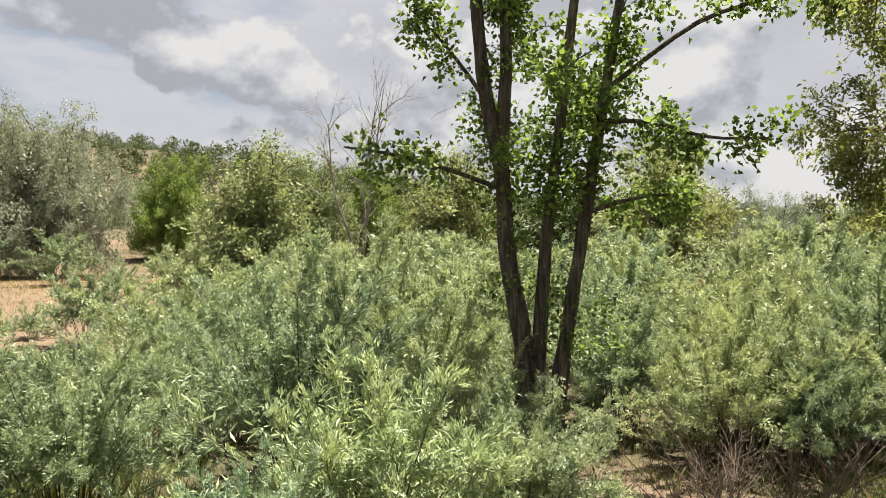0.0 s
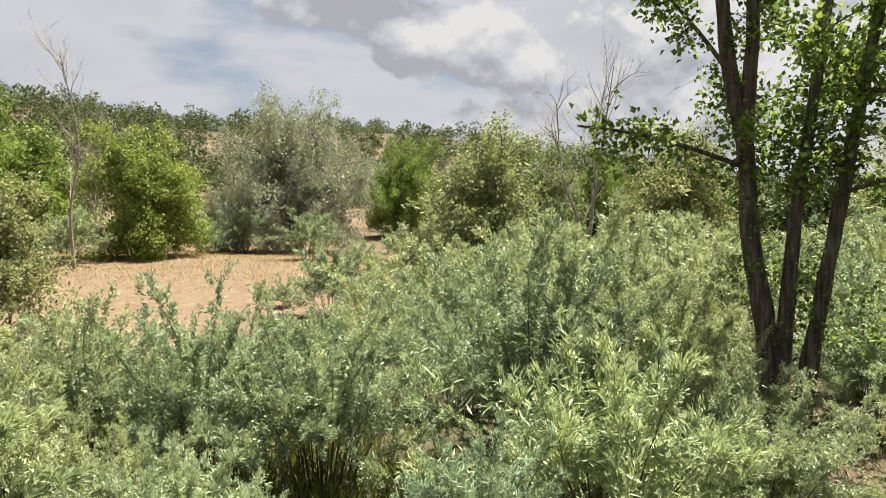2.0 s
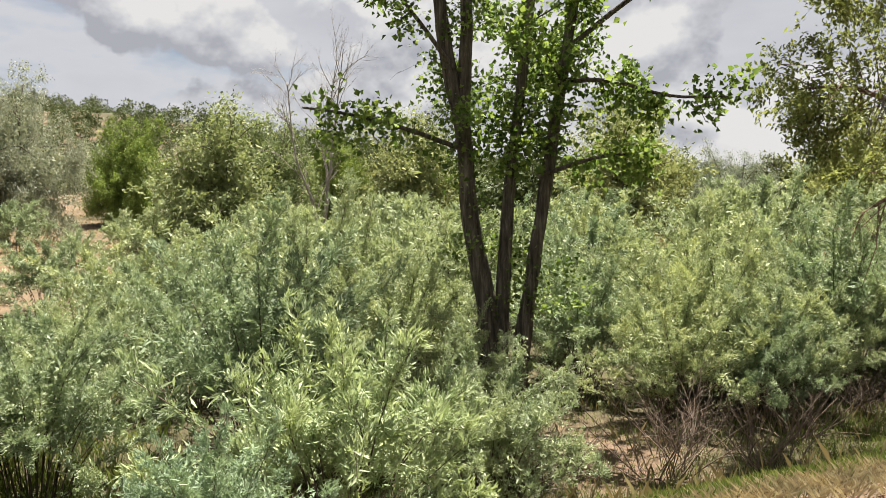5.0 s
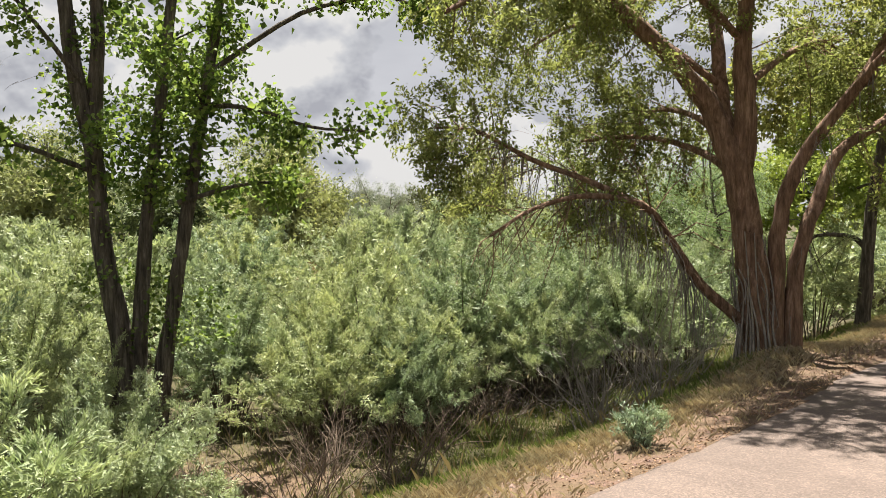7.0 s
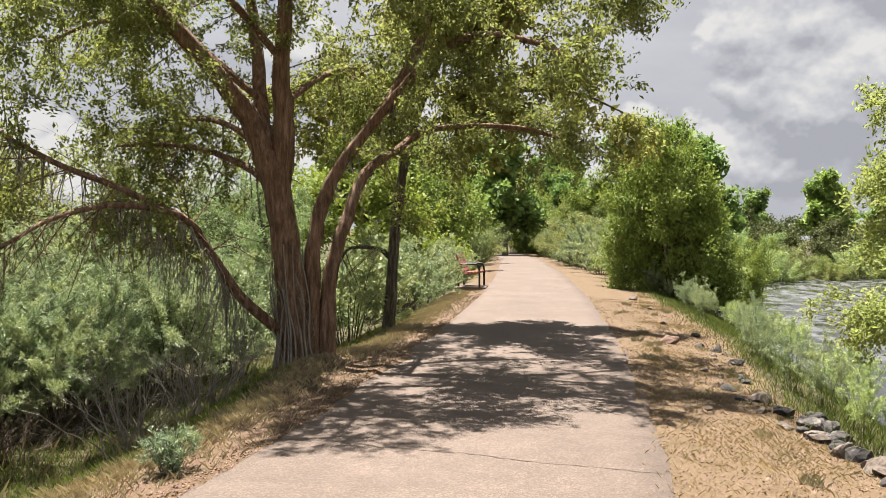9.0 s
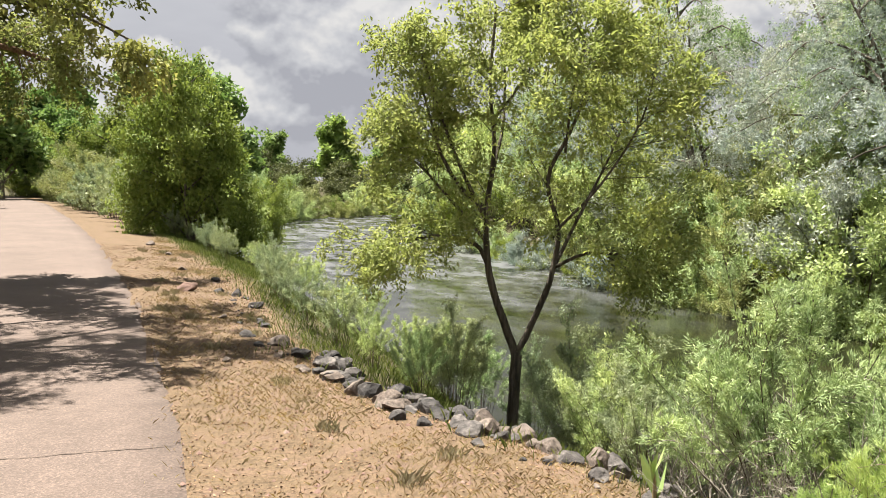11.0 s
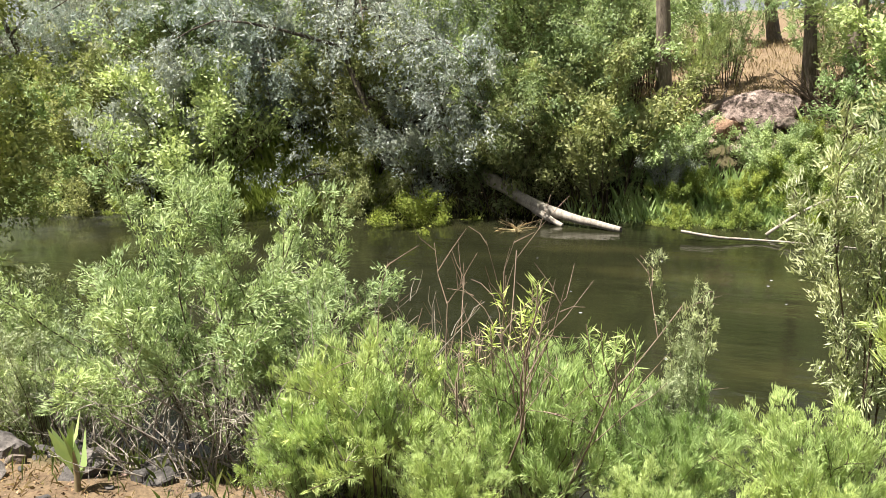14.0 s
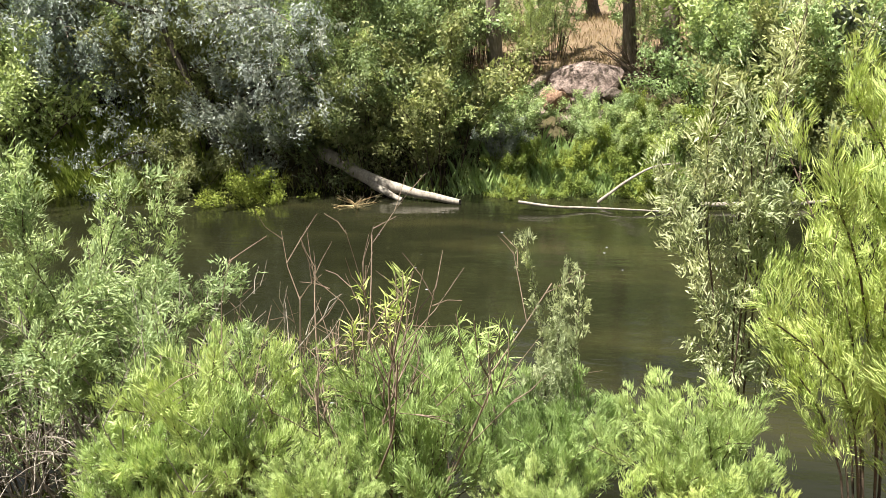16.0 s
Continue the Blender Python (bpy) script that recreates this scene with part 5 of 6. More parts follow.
# thin pale willows up the far bank
stand(bank_wisp, [(15.5, 7.2, 0, 1.0), (16.2, 6.3, 80, 1.05), (15.5, 6.1, 160, 0.8), (16.8, 7.0, 250, 1.1), (16.1, 7.8, 30, 1.1), (17.6, 6.3, 110, 0.9), (18.7, 4.7, 200, 0.7), (19.0, 0.9, 90, 1.0), (18.0, 0.0, 150, 1.1), (17.5, 7.6, 45, 1.1), (17.0, 0.6, 200, 0.9), (19.6, 5.9, 20, 1.0), (20.2, 4.4, 100, 0.9), (20.8, 2.6, 170, 0.9), (18.2, 6.0, 260, 0.95), (19.4, 7.2, 330, 1.1)])
stand(far_w[2], [(1.2, 34, 0, 0.8), (0.7, 37.5, 60, 0.9), (-0.2, 42, 140, 0.9), (2.4, 33, 200, 0.75), (-1.2, 47, 300, 1.0)], first=False)

# undergrowth of the far bank
G3 = "undergrowth on the far bank"
under = [shrub("bank_shrub", 160 + k, 1.5, 1.9, 13, m, MAT["twig"], 0.048, 0.019, "leafy green shrub overhanging the far bank", spacing=0.05, twigs=8, kids=4, spread=38, group=G3, bare=0.05, count=11500, puff=0.045, single=True, fill=0.1, dome=0.6) for k, m in enumerate((MAT["green"], MAT["meadow_tree"], MAT["pale"], MAT["olive"]))]
_u = [[], [], [], []]
for _y in np.arange(-7, 40, 1.15):
    for _k in range(3):
        _f = float(river_edges(_y)[1])
        _x = _f + 0.1 + 1.25 * _k + _r.uniform(-0.3, 0.4)
        if _y > 27 and _k == 1 or 1.6 < _y < 6.3 and _k > 1 or (5.0 < _y < 8.7 and _k == 0) or (10.6 < _y < 13.4 and _k < 2):
            continue
        _u[int(_r.choice((0, 1, 1))) if 5 < _y < 9 else int(_r.integers(0, 4))].append((_x, _y + _r.uniform(-0.4, 0.4), _r.uniform(0, 360), _r.uniform(0.8, 1.15) * ((0.62 if _k == 0 else 0.5) if 1.4 < _y < 5.4 else 0.9 if _k == 0 else 1.35)))
_u[0] += [(15.1, 3.6, 10, 0.6), (15.2, 2.3, 80, 0.65), (15.05, 4.4, 150, 0.55), (15.3, 1.1, 220, 0.7), (15.9, 2.9, 300, 0.7), (15.6, 3.5, 0, 0.65), (15.5, 2.5, 70, 0.75), (16.0, 1.5, 140, 0.9), (16.6, 2.5, 200, 0.6), (15.6, 4.4, 20, 0.65), (16.5, 0.8, 90, 1.2)]
_u[2] += [(16.2, 3.2, 120, 0.5), (15.9, 5.4, 40, 0.7), (16.9, 1.4, 220, 0.8), (16.3, 4.6, 310, 0.5), (17.6, 6.6, 10, 1.2), (18.9, 0.9, 100, 1.1)]
for _y in np.arange(40, 84, 2.2):
    _n, _f = river_edges(_y)
    for _x, _k in ((float(_f) + 0.8, 1.7), (float(_f) + 3.4, 2.2), (float(_n) - 1.0, 1.3), (float(_n) - 3.4, 1.6)):
        if _x > float(path_centre(_y)) + 3.0:
            _u[int(_r.choice((0, 1, 2)))].append((_x + _r.uniform(-0.6, 0.6), _y + _r.uniform(-0.8, 0.8), _r.uniform(0, 360), _k * _r.uniform(0.8, 1.2)))
for _y in np.arange(50, 100, 3.0):
    for _o in (-3.6, -5.6, 3.6, 5.4):
        _u[int(_r.choice((0, 1, 1)))].append((float(path_centre(_y)) + _o + _r.uniform(-0.6, 0.6), _y + _r.uniform(-1, 1), _r.uniform(0, 360), _r.uniform(1.1, 1.9)))
for _s, _p in zip(under, _u):
    stand(_s, _p)

# the low sage clump at the edge of the asphalt
sage = shrub("sage_bush", 170, 0.36, 0.5, 24, MAT["sage"], MAT["twig"], 0.05, 0.012, "small grey-green sage clump at the path's edge", spacing=0.011, twigs=5, kids=2, spread=35, bare=0.1, twig_len=0.5, count=2600, puff=0.01)
stand(sage, [(-1.95, 5.95, 0, 0.78)])


# ---- grass and straw ----
def blades(name, label, material, spots, height, width, seed, lean=0.35):
    """Curved blades of grass, three corners and a bend each, as one sheet."""
    rng = np.random.default_rng(seed)
    x, y = spots
    n = len(x)
    z = land(x, y)
    a = rng.uniform(0, 2 * np.pi, n)
    h = height * rng.uniform(0.45, 1.3, n)
    w = width * rng.uniform(0.6, 1.3, n)
    d = np.stack([np.cos(a), np.sin(a), 0 * a], 1)
    s = np.stack([-np.sin(a), np.cos(a), 0 * a], 1)
    k = (lean * rng.uniform(0.2, 1.6, n) * h)[:, None]
    p = np.stack([x, y, z - 0.01], 1)
    up = np.array([0, 0, 1.0])
    v = np.stack([p - s * w[:, None] / 2, p + s * w[:, None] / 2, p + d * k * 0.3 + up * h[:, None] * 0.6 + s * w[:, None] * 0.3, p + d * k + up * h[:, None]], 1).reshape(-1, 3)
    i = np.arange(n)[:, None] * 4
    t = np.concatenate([i + [0, 1, 2], i + [0, 2, 3]], 0)
    tagged(new(name, mesh_of(name, v, [t], material)), label, "grass", kind="stuff")


def scattered(n, seed, x0, x1, y0, y1, keep, clump=0.0):
    rng = np.random.default_rng(seed)
    x, y = rng.uniform(x0, x1, n), rng.uniform(y0, y1, n)
    ok = rng.random(n) < keep(x, y)
    x, y = x[ok], y[ok]
    if clump:
        x, y = np.repeat(x, 9) + rng.normal(0, clump, len(x) * 9), np.repeat(y, 9) + rng.normal(0, clump, len(y) * 9)
    return x, y


def off_path(x, y, margin=1.55):
    return np.abs(x - path_centre(y)) > margin


left_edge = lambda x, y: off_path(x, y) * np.exp(-(((x - path_centre(y) + 2.42) / 0.3) ** 2)) + 0.03 * off_path(x, y) * (x < 0) * (x - path_centre(y) > -2.4)
blades("dry_grass", "tawny dry grass along the path's edge", MAT["tawny"], scattered(34000, 201, -5, -1, 2, 26, left_edge, 0.07), 0.07, 0.0014, 202, 0.8)
slope = lambda x, y: off_path(x, y, 2.1) * step(-(x - path_centre(y)), 2.4, 2.8) * (1 - 0.8 * step(-x, 6.0, 7.5)) * (1 - 0.85 * np.exp(-(((x + 5.9) / 1.4) ** 2 + ((y - 5.4) / 1.8) ** 2)))
blades("green_grass", "green grass on the slope below the path", MAT["grass"], scattered(20000, 203, -8.5, -2, -2, 20, slope, 0.12), 0.085, 0.003, 204)
mixed = lambda x, y: off_path(x, y, 2.4) * step(-(x - path_centre(y)), 2.6, 4.0) * (1 - 0.7 * step(-x, 6.0, 8.0)) * 0.5
blades("dry_grass", "bleached grass stems among the green", MAT["straw"], scattered(900, 205, -8.5, -2, 0, 18, mixed, 0.14), 0.2, 0.0025, 206)
right_edge = lambda x, y: off_path(x, y) * (x > 0) * np.clip(1.1 - 1.3 * step(x, brink(y) - 0.2, brink(y) + 0.6), 0, 1) * (0.25 + 0.75 * (wave(x, y, 0.8, 3) > 0.15))
blades("dry_grass", "sparse straw on the gravelly shoulder", MAT["straw"], scattered(17000, 207, 1.4, 4.6, 2, 34, right_edge, 0.11), 0.034, 0.0013, 208, 1.0)
green_bank = lambda x, y: step(x, brink(y) - 0.1, brink(y) + 0.5) * (land(x, y) > WATER_Z - 0.05)
blades("green_grass", "rank green grass on the river bank", MAT["grass"], scattered(10000, 209, 1.5, 7, 1, 34, green_bank, 0.15), 0.10, 0.004, 210)
far_edge = lambda x, y: np.exp(-(((x - river_edges(y)[1] - 0.3) / 0.5) ** 2))
blades("green_grass", "tall green grass at the far waterline", MAT["grass"], scattered(16000, 211, 12.5, 18, -5, 30, far_edge, 0.15), 0.28, 0.007, 212)
far_field = lambda x, y: 0.9 * step(x, river_edges(y)[1] + 3.5, river_edges(y)[1] + 5)
blades("dry_grass", "dry yellow grass on top of the far bank", MAT["straw"], scattered(5000, 213, 17, 34, -8, 20, far_field, 0.2), 0.16, 0.008, 214)
meadow_field = lambda x, y: step(-x, 25, 31) * np.exp(-(((y + 9) / 12.0) ** 2))
blades("dry_grass", "dry golden grass in the open meadow", MAT["straw"], scattered(18000, 215, -66, -25, -30, 14, meadow_field, 0.35), 0.08, 0.016, 216, 0.9)
mound_top = lambda x, y: np.exp(-(((x + 19) / 4.0) ** 2 + ((y - 18.5) / 3.4) ** 2))
blades("dry_grass", "dry grass on a low mound", MAT["straw"], scattered(2500, 217, -27, -12, 10, 26, mound_top, 0.2), 0.45, 0.02, 218)


under_willow = lambda x, y: 0.9 * step(-x, 4.6, 5.6) * step(-y, -1.5, 1.0)
blades("undergrowth", "pale green weeds and grass under the willows", MAT["grass"], scattered(7000, 219, -15, -3.2, -10, 2, under_willow, 0.16), 0.22, 0.007, 220)
grass_bank = lambda x, y: np.exp(-(((x - river_edges(y)[1] - 0.9) / 0.8) ** 2 + ((y - 12.2) / 1.5) ** 2))
blades("green_grass", "lush green grass on a small flat of the far bank", MAT["green"], scattered(9000, 221, 12.5, 17.5, 9, 15.5, grass_bank, 0.12), 0.5, 0.009, 222)

# mid-green grass given the brighter lime colour to look sunlit
sunlit_tone_bank = lambda x, y: np.exp(-(((x - river_edges(y)[1] - 0.7) / 0.6) ** 2 + ((y - 2.8) / 2.0) ** 2))
blades("green_grass", "long grass over the far waterline, sunlight put into its lime colour", MAT["lime"], scattered(7000, 223, 14.0, 17.5, -1, 6.5, sunlit_tone_bank, 0.12), 0.42, 0.008, 224)


def litter():
    """Fallen leaves, bark crumbs and straw bits lying over the shoulders."""
    rng = np.random.default_rng(331)
    n = 80000
    y = rng.uniform(1.5, 24, n)
    side = rng.random(n) < 0.6
    x = np.where(side, path_centre(y) + 1.5 + rng.random(n) * 2.4, path_centre(y) - 1.5 - rng.random(n) ** 1.5 * 1.6)
    ok = (x < brink(y) + 0.5) & (rng.random(n) < 0.35 + 0.65 * (wave(x, y, 0.2, 6) > 0))
    x, y = x[ok], y[ok]
    n = len(x)
    p = np.stack([x, y, land(x, y) + 0.006], 1)
    d = rng.normal(0, 1, (n, 3)) * [1, 1, 0.22]
    v, t = leaves_of(p, d, 0.019 * rng.uniform(0.4, 1.6, n), 0.01 * rng.uniform(0.4, 1.6, n), rng)
    tagged(new("leaf_litter", mesh_of("leaf_litter", v, [t], MAT["litter"])), "brown leaf litter and crumbs strewn over the shoulders", "litter", kind="stuff")


litter()


# ---- rocks ----
def rock(x, y, sx, sy, sz, turn, material, label, seed, sink=0.3, group=""):
    bm = bmesh.new()
    bmesh.ops.create_icosphere(bm, subdivisions=3, radius=1.0)
    rng = random.Random(seed)
    off = Vector((rng.uniform(-9, 9), rng.uniform(-9, 9), rng.uniform(-9, 9)))
    planes = [(Vector((rng.gauss(0, 1), rng.gauss(0, 1), rng.gauss(0, 1))).normalized(), rng.uniform(0.45, 0.82)) for _ in range(10)]
    for v in bm.verts:
        p = v.co.copy()
        for n, dd in planes:
            over = p.dot(n) - dd
            if over > 0:
                p -= n * over * 0.92
        p *= 1 + 0.16 * noise.noise(v.co * 1.6 + off) + 0.05 * noise.noise(v.co * 5 + off)
        v.co = Vector((p.x * sx, p.y * sy, p.z * sz))
    ob = new("rock", bm_mesh("rock", bm, material, False))
    ob.matrix_basis = pose(x, y, level(x, y) + sz * (1 - 2 * sink) * 0.8, rng.uniform(-12, 12), rng.uniform(-12, 12), turn)
    return tagged(ob, label, "rock", group)


def build_rocks():
    g = "riprap along the river bank"
    rng = random.Random(7)
    kinds = [("rock", "angular grey rock in the riprap"), ("rock_pale", "pale flat rock in the riprap"), ("rock_dark", "dark rock in the riprap, with gap shade in its colour"), ("rock_dark", "dark angular rock in the riprap"), ("rock", "angular grey rock in the riprap")]
    rock(3.66, 7.05, 0.1, 0.11, 0.13, 20, MAT["rock"], "upright rounded grey rock in the riprap", 1, 0.25, g)
    rock(3.14, 7.42, 0.17, 0.12, 0.08, 50, MAT["rock_pale"], "pale flat rock in the riprap", 2, 0.3, g)
    rock(2.86, 8.45, 0.16, 0.11, 0.07, 120, MAT["rock_pale"], "pale flat rock in the riprap", 3, 0.3, g)
    rock(2.64, 10.15, 0.16, 0.12, 0.07, 80, MAT["rock_pale"], "pale flat rock in the riprap", 4, 0.3, g)
    rock(4.1, 5.78, 0.11, 0.1, 0.1, 10, MAT["rock"], "large grey rock in the riprap", 5, 0.3, g)
    rock(1.83, 14.5, 0.2, 0.13, 0.1, 15, MAT["rock_red"], "reddish rock lying on the shoulder", 6, 0.3)
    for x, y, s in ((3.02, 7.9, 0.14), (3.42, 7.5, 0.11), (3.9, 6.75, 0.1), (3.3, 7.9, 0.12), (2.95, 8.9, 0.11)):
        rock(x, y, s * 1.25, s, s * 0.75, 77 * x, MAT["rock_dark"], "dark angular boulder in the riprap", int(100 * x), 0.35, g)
    n = 10
    for y in np.arange(3.6, 16.5, 0.2):
        for k in range(5 if y < 10 else 1):
            s = 0.02 + 0.09 * rng.random() ** 2.2
            if wave(0.0, y, 0.42, 2) + rng.uniform(-0.7, 0.7) < -0.25:
                continue
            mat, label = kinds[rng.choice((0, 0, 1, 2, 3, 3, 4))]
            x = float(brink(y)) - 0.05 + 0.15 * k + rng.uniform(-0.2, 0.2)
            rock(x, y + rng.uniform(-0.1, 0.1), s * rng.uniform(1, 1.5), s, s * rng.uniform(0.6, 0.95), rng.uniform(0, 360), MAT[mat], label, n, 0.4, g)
            n += 1
    for k in range(44):
        y = 5.2 + 0.1 * k
        s = rng.uniform(0.05, 0.13)
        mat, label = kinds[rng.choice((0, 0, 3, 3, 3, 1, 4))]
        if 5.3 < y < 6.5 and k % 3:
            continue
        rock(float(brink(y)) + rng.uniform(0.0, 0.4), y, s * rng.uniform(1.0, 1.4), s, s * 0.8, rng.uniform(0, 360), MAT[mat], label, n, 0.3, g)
        n += 1
    for x, y, s in ((1.9, 17.8, 0.1), (1.3, 24.5, 0.13), (1.7, 21, 0.08), (2.2, 12.1, 0.06), (2.0, 9.2, 0.045)):
        rock(x, y, s * 1.3, s, s * 0.7, 40 * x, MAT["rock_pale"], "pale stone lying in the straw", n, 0.3)
        n += 1
    rock(17.75, 3.5, 0.75, 1.0, 0.42, 20, MAT["rubble"], "crumbling brown earth and stone outcrop in the far bank", 77, 0.4)
    # no recess is modelled: a brown stone stands in for the shaded hollow
    rock(17.1, 4.0, 0.3, 0.35, 0.28, 50, MAT["bark_brown"], "solid brown stone standing in for the shaded hollow of the outcrop", 78, 0.35)
    for k in range(26):
        x, y = 17.2 + rng.uniform(-0.6, 0.5), 3.6 + rng.uniform(-0.9, 0.9)
        s = rng.uniform(0.08, 0.26)
        m = ("rubble", "rock_pale", "rubble")[rng.randrange(3)]
        rock(x, y, s * 1.3, s, s * 0.75, 60 * y, MAT[m], "weathered brown stone bedded in the far bank", n, 0.6, "stones of the far bank")
        n += 1


build_rocks()


def gravel():
    """Pebbles and crumbs of asphalt over the shoulder."""
    rng = np.random.default_rng(301)
    x, y = rng.uniform(1.5, 4.2, 5000), rng.uniform(2.5, 20, 5000)
    ok = (x < brink(y) + 0.3) & (x > path_centre(y) + 1.5)
    x, y = x[ok], y[ok]
    x2, y2 = -rng.uniform(1.5, 2.3, 700), rng.uniform(3, 14, 700)
    x2 = x2 + path_centre(y2)
    x, y = np.concatenate([x, x2]), np.concatenate([y, y2])
    n = len(x)
    s = 0.004 + 0.02 * rng.random(n) ** 4
    z = land(x, y)
    o = np.array([(1, 0, 0), (0, 1, 0), (-1, 0, 0), (0, -1, 0), (0, 0, 0.8), (0, 0, -0.5)])
    v = np.stack([x, y, z], 1)[:, None] + o[None] * s[:, None, None] * rng.uniform(0.6, 1.4, (n, 6, 1))
    f = np.array([(0, 1, 4), (1, 2, 4), (2, 3, 4), (3, 0, 4)])
    t = (np.arange(n)[:, None, None] * 6 + f[None]).reshape(-1, 3)
    tagged(new("gravel", mesh_of("gravel", v.reshape(-1, 3), [t], MAT["rock_red"])), "loose pebbles scattered over the dirt shoulder", "gravel", kind="stuff")


gravel()


tuft_rng = np.random.default_rng(341)
_ty = tuft_rng.uniform(2.5, 22, 36)
_tx = np.minimum(path_centre(_ty) + 1.75 + tuft_rng.random(36) * 1.5, brink(_ty) + 0.1)
_tx, _ty = np.repeat(_tx, 90) + tuft_rng.normal(0, 0.045, 3240), np.repeat(_ty, 90) + tuft_rng.normal(0, 0.045, 3240)
blades("grass_tuft", "dry straw tufts standing on the gravelly shoulder", MAT["tawny"], (_tx, _ty), 0.075, 0.0012, 342, 0.6)


# ---- dead wood ----
def dead_brush(name, x, y, seed, count, reach, label, lift=0.6, bark="dead", z=None, thick=0.008):
    p = Plant(seed)
    rng = p.rng
    for _ in range(count):
        a = rng.uniform(0, 2 * math.pi)
        d = np.array([math.cos(a), math.sin(a), lift * rng.uniform(0.3, 1.6)])
        ln = reach * rng.uniform(0.5, 1.1)
        pts = [np.append(rng.normal(0, 0.08 * reach, 2), -0.1)]
        for _k in range(3):
            d = unit(d + rng.normal(0, 0.22, 3))
            pts.append(pts[-1] + d * ln / 3)
        line, rad = p.limb(pts, thick, thick * 0.4, 4, steps=2)
        p.grow(line, 0.006, 4, ln * 0.4, 1, False, 40, 0.1, 0.0, 0.2, 0.1, 1.0, 0.45, kids=2, wood=1.0)
    ob = base(name, pose(x, y, level(x, y) if z is None else z), label, "dead branches")
    p.finish(ob, MAT[bark], None, 0.1, 0.1, split=False)
    return ob


b1 = dead_brush("dead_brush", -5.6, 5.7, 401, 22, 1.15, "dry brown leafless stems standing in bare soil", 1.8, "dry_stem", thick=0.009)
stand(b1, [(-5.3, 5.4, 0, 1.0), (-5.7, 4.4, 90, 0.85), (-5.2, 6.5, 200, 0.95), (-5.8, 7.6, 300, 0.9), (-5.9, 6.1, 40, 1.0), (-6.1, 9.2, 130, 0.8)])
b2 = dead_brush("dead_brush", -5.4, 4.0, 402, 14, 0.9, "tangle of bleached dead twigs on the ground", 0.35)
stand(b2, [(-5.6, 3.9, 0, 1.0), (-6.6, 4.9, 120, 0.9), (-6.0, 9.6, 240, 0.9), (4.2, 5.0, 60, 0.7), (4.4, 4.3, 180, 0.7), (15.1, 7.3, 20, 1.0), (14.95, 6.3, 130, 0.9), (15.1, 5.8, 40, 0.8), (-6.9, 10.9, 60, 1.2), (-6.3, 11.5, 10, 1.1), (-5.9, 10.4, 200, 0.9), (16.0, 12.5, 70, 1.6), (16.4, 9.4, 10, 1.4)])
# dead sticks in dark bark, added to deepen the shade under the thicket
b6 = dead_brush("dead_brush", -6.5, 10.2, 407, 46, 0.95, "tangle of dead sticks, coloured dark for the shade under the willows", 0.5, "bark_dark", thick=0.01)
stand(b6, [(-6.6, 9.3, 0, 1.0), (-6.4, 10.3, 80, 1.0), (-6.3, 11.3, 160, 1.0), (-6.9, 8.4, 240, 0.9), (-6.2, 12.3, 30, 1.0), (-7.1, 7.6, 300, 0.8)])
b3 = dead_brush("dead_brush", 5.0, 3.35, 403, 20, 1.2, "tall bare brown stems rising among the willows", 3.2, "dry_stem", thick=0.006)
stand(b3, [(4.62, 3.52, 0, 1.0), (5.0, 4.6, 100, 0.9)])
b5 = dead_brush("dead_brush", 4.6, 4.75, 405, 16, 1.05, "bleached dead twigs sticking out of a willow", 2.2)
stand(b5, [(4.6, 4.62, 0, 1.0), (4.42, 4.25, 130, 0.95), (4.75, 4.3, 250, 1.05), (-4.0, 9.9, 60, 1.5), (-4.4, 9.2, 10, 1.3), (-3.7, 9.5, 200, 1.1), (-4.9, 9.8, 130, 1.4), (4.45, 5.3, 90, 0.9), (4.25, 4.7, 200, 0.6), (4.4, 5.7, 30, 0.6)])
raft = dead_brush("driftwood_raft", 13.9, 7.1, 406, 34, 0.42, "tan mat of dry reeds floating against the log", 0.06, "straw", z=WATER_Z + 0.1, thick=0.012)
raft.matrix_basis = pose(13.9, 6.85, WATER_Z + 0.1)
b4 = dead_brush("dead_brush", 18.3, 2.3, 404, 60, 1.25, "heap of brown dead brush against a trunk", 0.9, "dry_stem", thick=0.016)
stand(b4, [(18.3, 2.4, 0, 1.0), (15.9, 13.4, 80, 0.9)])


def log(pts, r0, r1, material, label, seed, branches=0):
    p = Plant(seed)
    o = np.array(pts[0])
    line, rad = p.limb(pts, r0, r1, 10, 0.05)
    if branches:
        p.grow(line, r0, branches, 0.7, 0, False, 50, 0.3, 0.1, 0.2, 0.1, 1.0, 0.3)
    ob = base("driftwood_log", pose(*o), label, "log")
    p.finish(ob, MAT[material], None, 0.1, 0.1, origin=o)


log([(15.25, 7.9, -0.62), (14.78, 6.95, -0.96), (14.45, 6.1, -1.13), (14.2, 5.2, -1.25)], 0.13, 0.05, "dead", "bleached grey driftwood log slanting into the river", 411, 4)
log([(14.82, 7.05, -0.95), (14.55, 6.6, -1.13), (14.35, 6.2, -1.26)], 0.085, 0.035, "dead", "bleached forked driftwood limb in the river", 412, 1)
log([(13.95, 4.25, -1.16), (13.85, 3.7, -1.2), (13.95, 3.2, -1.23), (13.8, 2.6, -1.21), (13.95, 1.9, -1.27)], 0.022, 0.01, "dead", "thin pale driftwood branch lying in the water", 413, 3)
log([(14.4, 3.1, -1.25), (14.5, 2.7, -0.95), (14.7, 2.3, -0.75), (14.9, 1.9, -0.72)], 0.025, 0.012, "dead", "curved bare branch rising from the water", 414, 1)
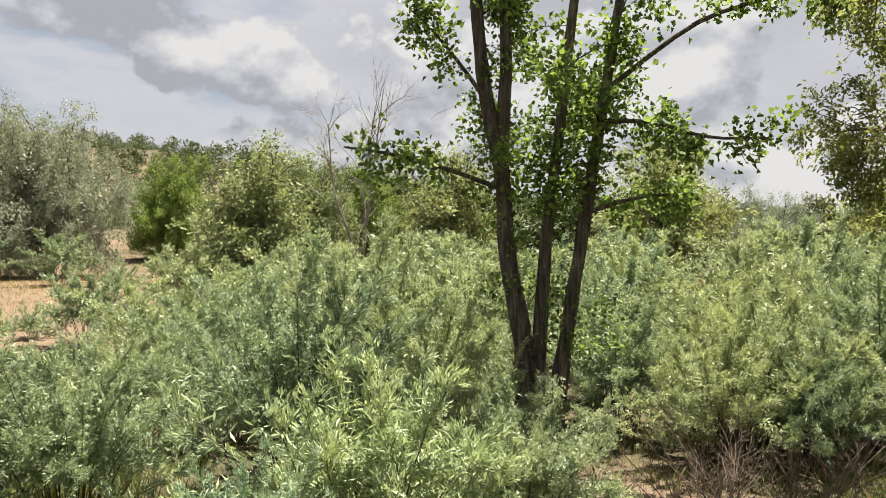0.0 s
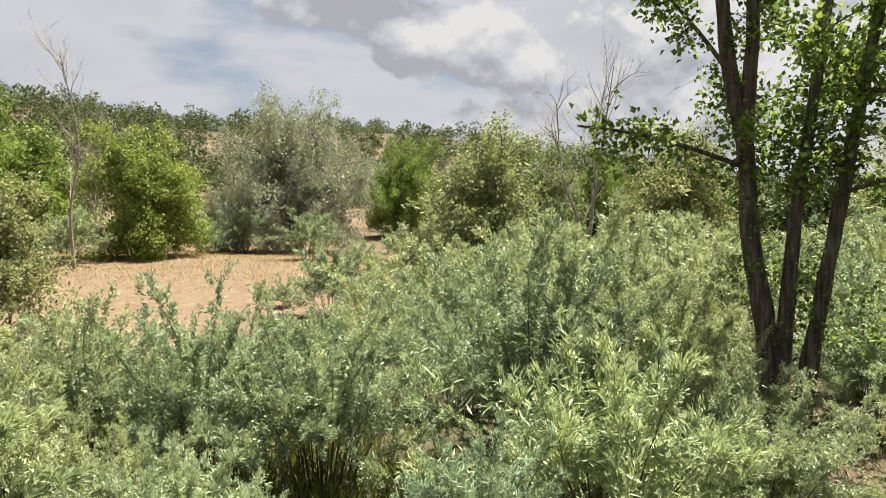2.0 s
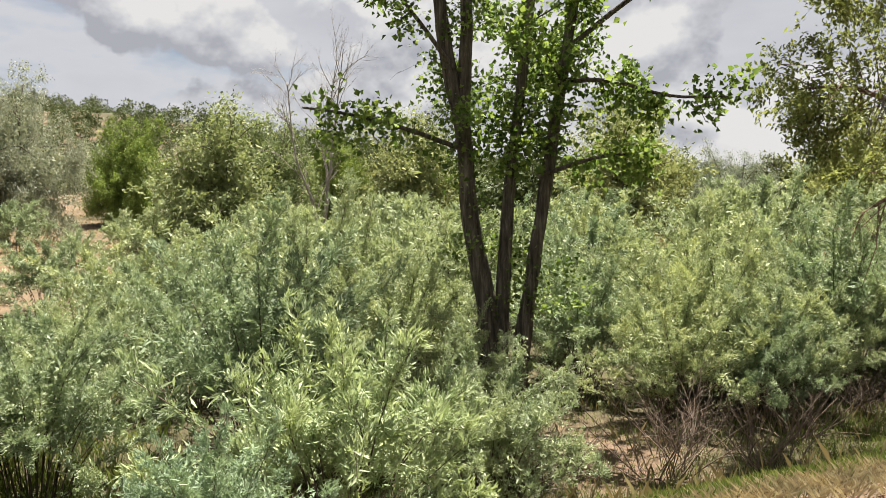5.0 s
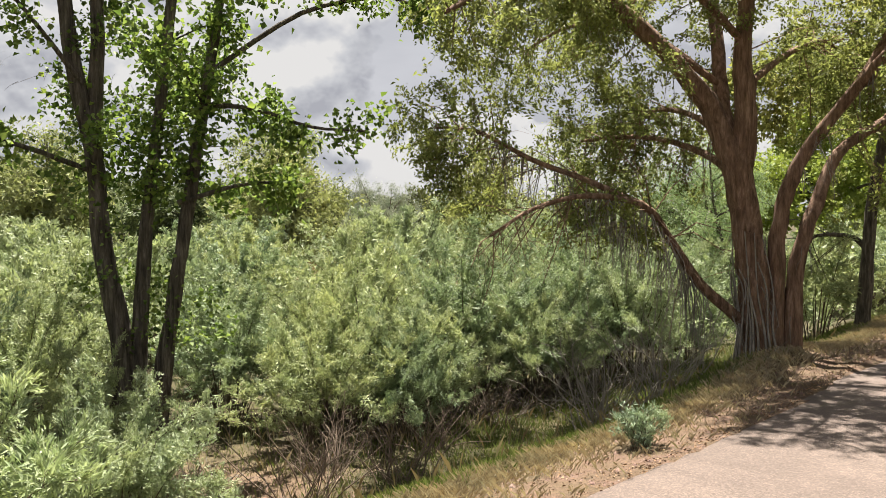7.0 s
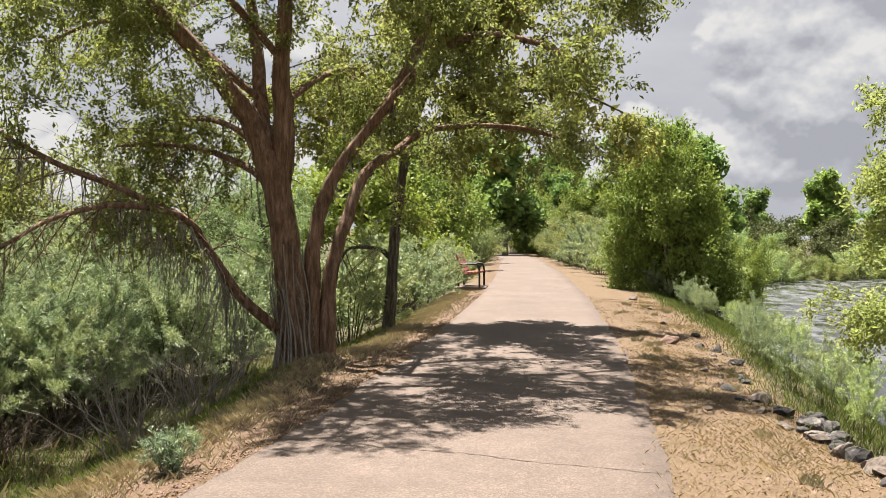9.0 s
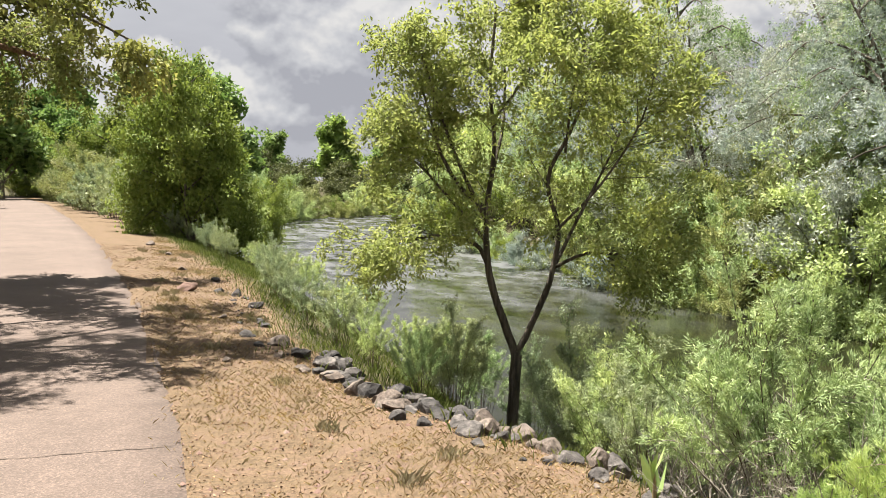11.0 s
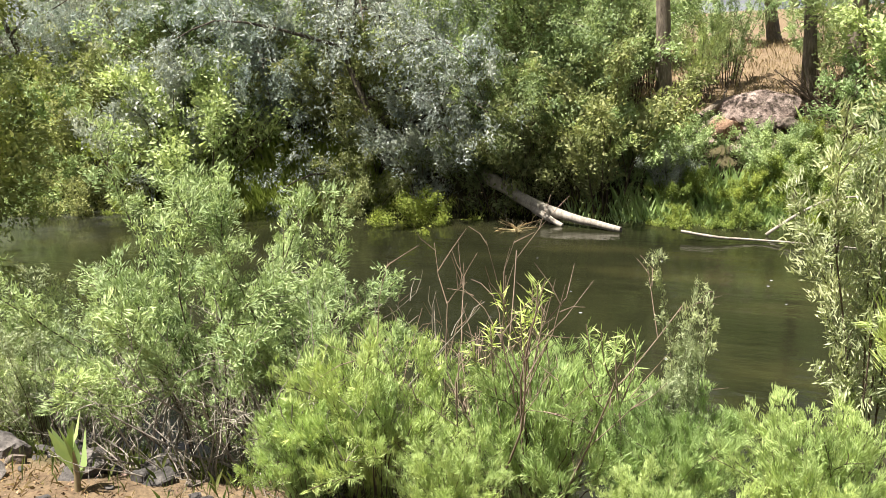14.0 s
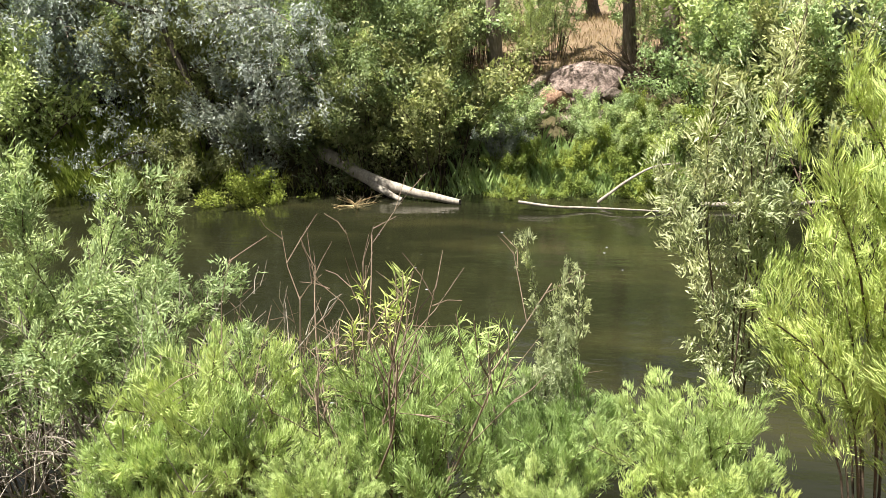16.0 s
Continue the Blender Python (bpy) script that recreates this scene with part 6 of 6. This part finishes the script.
log([(14.2, 1.6, -1.2), (14.3, 0.6, -1.2), (14.6, -0.3, -1.2)], 0.035, 0.02, "dead", "pale driftwood branch at the far waterline", 415, 2)
log([(17.3, 4.5, level(17.3, 4.5) + 0.12), (17.8, 4.1, level(17.8, 4.1) + 0.2), (18.4, 3.6, level(18.4, 3.6) + 0.12)], 0.08, 0.05, "bark", "fallen grey trunk lying across the far bank", 416, 2)
log([(15.8, 13.2, -0.2), (15.6, 14.4, 0.15), (15.6, 15.6, 0.3)], 0.14, 0.1, "bark", "fallen trunk among the trees of the far bank", 417, 3)


def bank_trunk(x, y, height, r, lean, seed, label):
    """A tall conifer-like trunk whose crown stays above the view, with dead lower twigs."""
    p = Plant(seed)
    z = level(x, y)
    line, rad = p.limb([(0, 0, -0.3), (lean * 0.3, 0.05, height * 0.3), (lean * 0.6, 0, height * 0.6), (lean, 0.1, height)], r, r * 0.5, 10, 0.05, 0.35)
    p.grow(line, r * 0.35, 24, 1.4, 1, False, 70, 0.05, 0.15, 0.25, 0.1, 1.0, 0.22, kids=3)
    p.grow(line, r * 0.4, 14, 2.2, 1, True, 65, 0.1, 0.15, 0.6, 0.09, 1.0, 0.25, kids=5)
    ob = base("pine_tree", pose(x, y, z), label, "tree")
    p.finish(ob, MAT["bark"], MAT["dark_green"], 0.13, 0.05, count=4000, puff=0.15, single=True)


bank_trunk(17.2, 5.12, 8.0, 0.155, -0.3, 421, "tall grey-barked tree on the far bank")
bank_trunk(18.7, 2.75, 8.0, 0.135, 0.2, 422, "tall grey-barked tree standing above a heap of brush")
bank_trunk(18.2, 2.0, 9.0, 0.165, 0.3, 423, "thick grey-barked tree on the far bank")
bank_trunk(19.6, 12.7, 9.0, 0.24, -0.5, 424, "dark leaning trunk among the silver trees")


def broad_plant():
    """A young broad-leaved plant with a yellow foot among the rocks."""
    p = Plant(431)
    for k in range(7):
        a = 0.9 * k
        d = np.array([math.cos(a), math.sin(a), 0])
        p.leaf_p.append(np.array([[0, 0, 0.03 * k]]))
        p.leaf_d.append(np.array([d * 0.35 + [0, 0, 1.0]]))
        p.leaf_s.append(np.array([1.0 - 0.05 * k]))
    p.limb([(0, 0, -0.08), (0.01, 0, 0.1), (0, 0.01, 0.22)], 0.016, 0.008, 6)
    ob = base("broad_leaved_plant", pose(3.86, 5.05, level(3.86, 5.05)), "small bright green plant with a yellow foot among rocks", "plant")
    p.finish(ob, MAT["straw"], MAT["lime"], 0.26, 0.06)


broad_plant()


def bench():
    """A park bench seen from its end: black looped tube legs, red slatted seat and back; it faces the river."""
    ob = base("bench", pose(-3.85, 27.0, 0.06, 0, 0, 3), "red slatted park bench with black tube legs on concrete", "bench")

    def bar(pts, r, sides=8):
        return tube(curve_through(pts, 5), np.full(len(curve_through(pts, 5)), r), sides)

    for y in (-0.6, 0.6):
        v, q = bar([(-0.34, y, -0.05), (-0.34, y, 0.55), (-0.3, y, 0.68), (-0.2, y, 0.72), (0.2, y, 0.72), (0.3, y, 0.66), (0.33, y, 0.52), (0.34, y, -0.05)], 0.032)
        part("leg_frame", mesh_of("leg_frame", v, [q], MAT["black_metal"], True), ob, "black bent-tube legs and armrest")
        v, q = bar([(-0.4, y, 0.98), (-0.27, y, 0.6), (-0.16, y, 0.44), (0.0, y, 0.4), (0.34, y, 0.46)], 0.034)
        part("seat_bracket", mesh_of("seat_bracket", v, [q], MAT["red_metal"], True), ob, "red coated seat bracket")

    def slat(a, b, name):
        bm = bmesh.new()
        bmesh.ops.create_cube(bm, size=1.0)
        dx, dz = b[0] - a[0], b[1] - a[1]
        ln = math.hypot(dx, dz)
        bmesh.ops.scale(bm, vec=(ln, 1.36, 0.04), verts=bm.verts)
        bmesh.ops.bevel(bm, geom=bm.edges[:], offset=0.006, segments=2, affect="EDGES")
        bmesh.ops.transform(bm, matrix=Matrix.Translation(((a[0] + b[0]) / 2, 0, (a[1] + b[1]) / 2)) @ Matrix.Rotation(-math.atan2(dz, dx), 4, "Y"), verts=bm.verts)
        part(name, bm_mesh(name, bm, MAT["red_metal"]), ob)

    for k in range(5):
        x = -0.16 + 0.105 * k
        slat((x, 0.43 + 0.01 * k), (x + 0.085, 0.44 + 0.01 * k), "seat_slat")
    for k in range(5):
        s = k * 0.11
        slat((-0.2 - 0.4 * s, 0.5 + s), (-0.235 - 0.4 * s, 0.585 + s), "back_slat")
    bm = bmesh.new()
    bmesh.ops.create_cube(bm, size=1.0)
    bmesh.ops.scale(bm, vec=(1.0, 1.7, 0.12), verts=bm.verts)
    bmesh.ops.bevel(bm, geom=bm.edges[:], offset=0.02, segments=2, affect="EDGES")
    pad = new("bench_pad", bm_mesh("bench_pad", bm, MAT["concrete"]))
    pad.matrix_basis = pose(-3.85, 27.0, -0.01, 0, 0, 7)
    tagged(pad, "tan concrete pad under the park bench", "concrete pad", kind="structure")


bench()
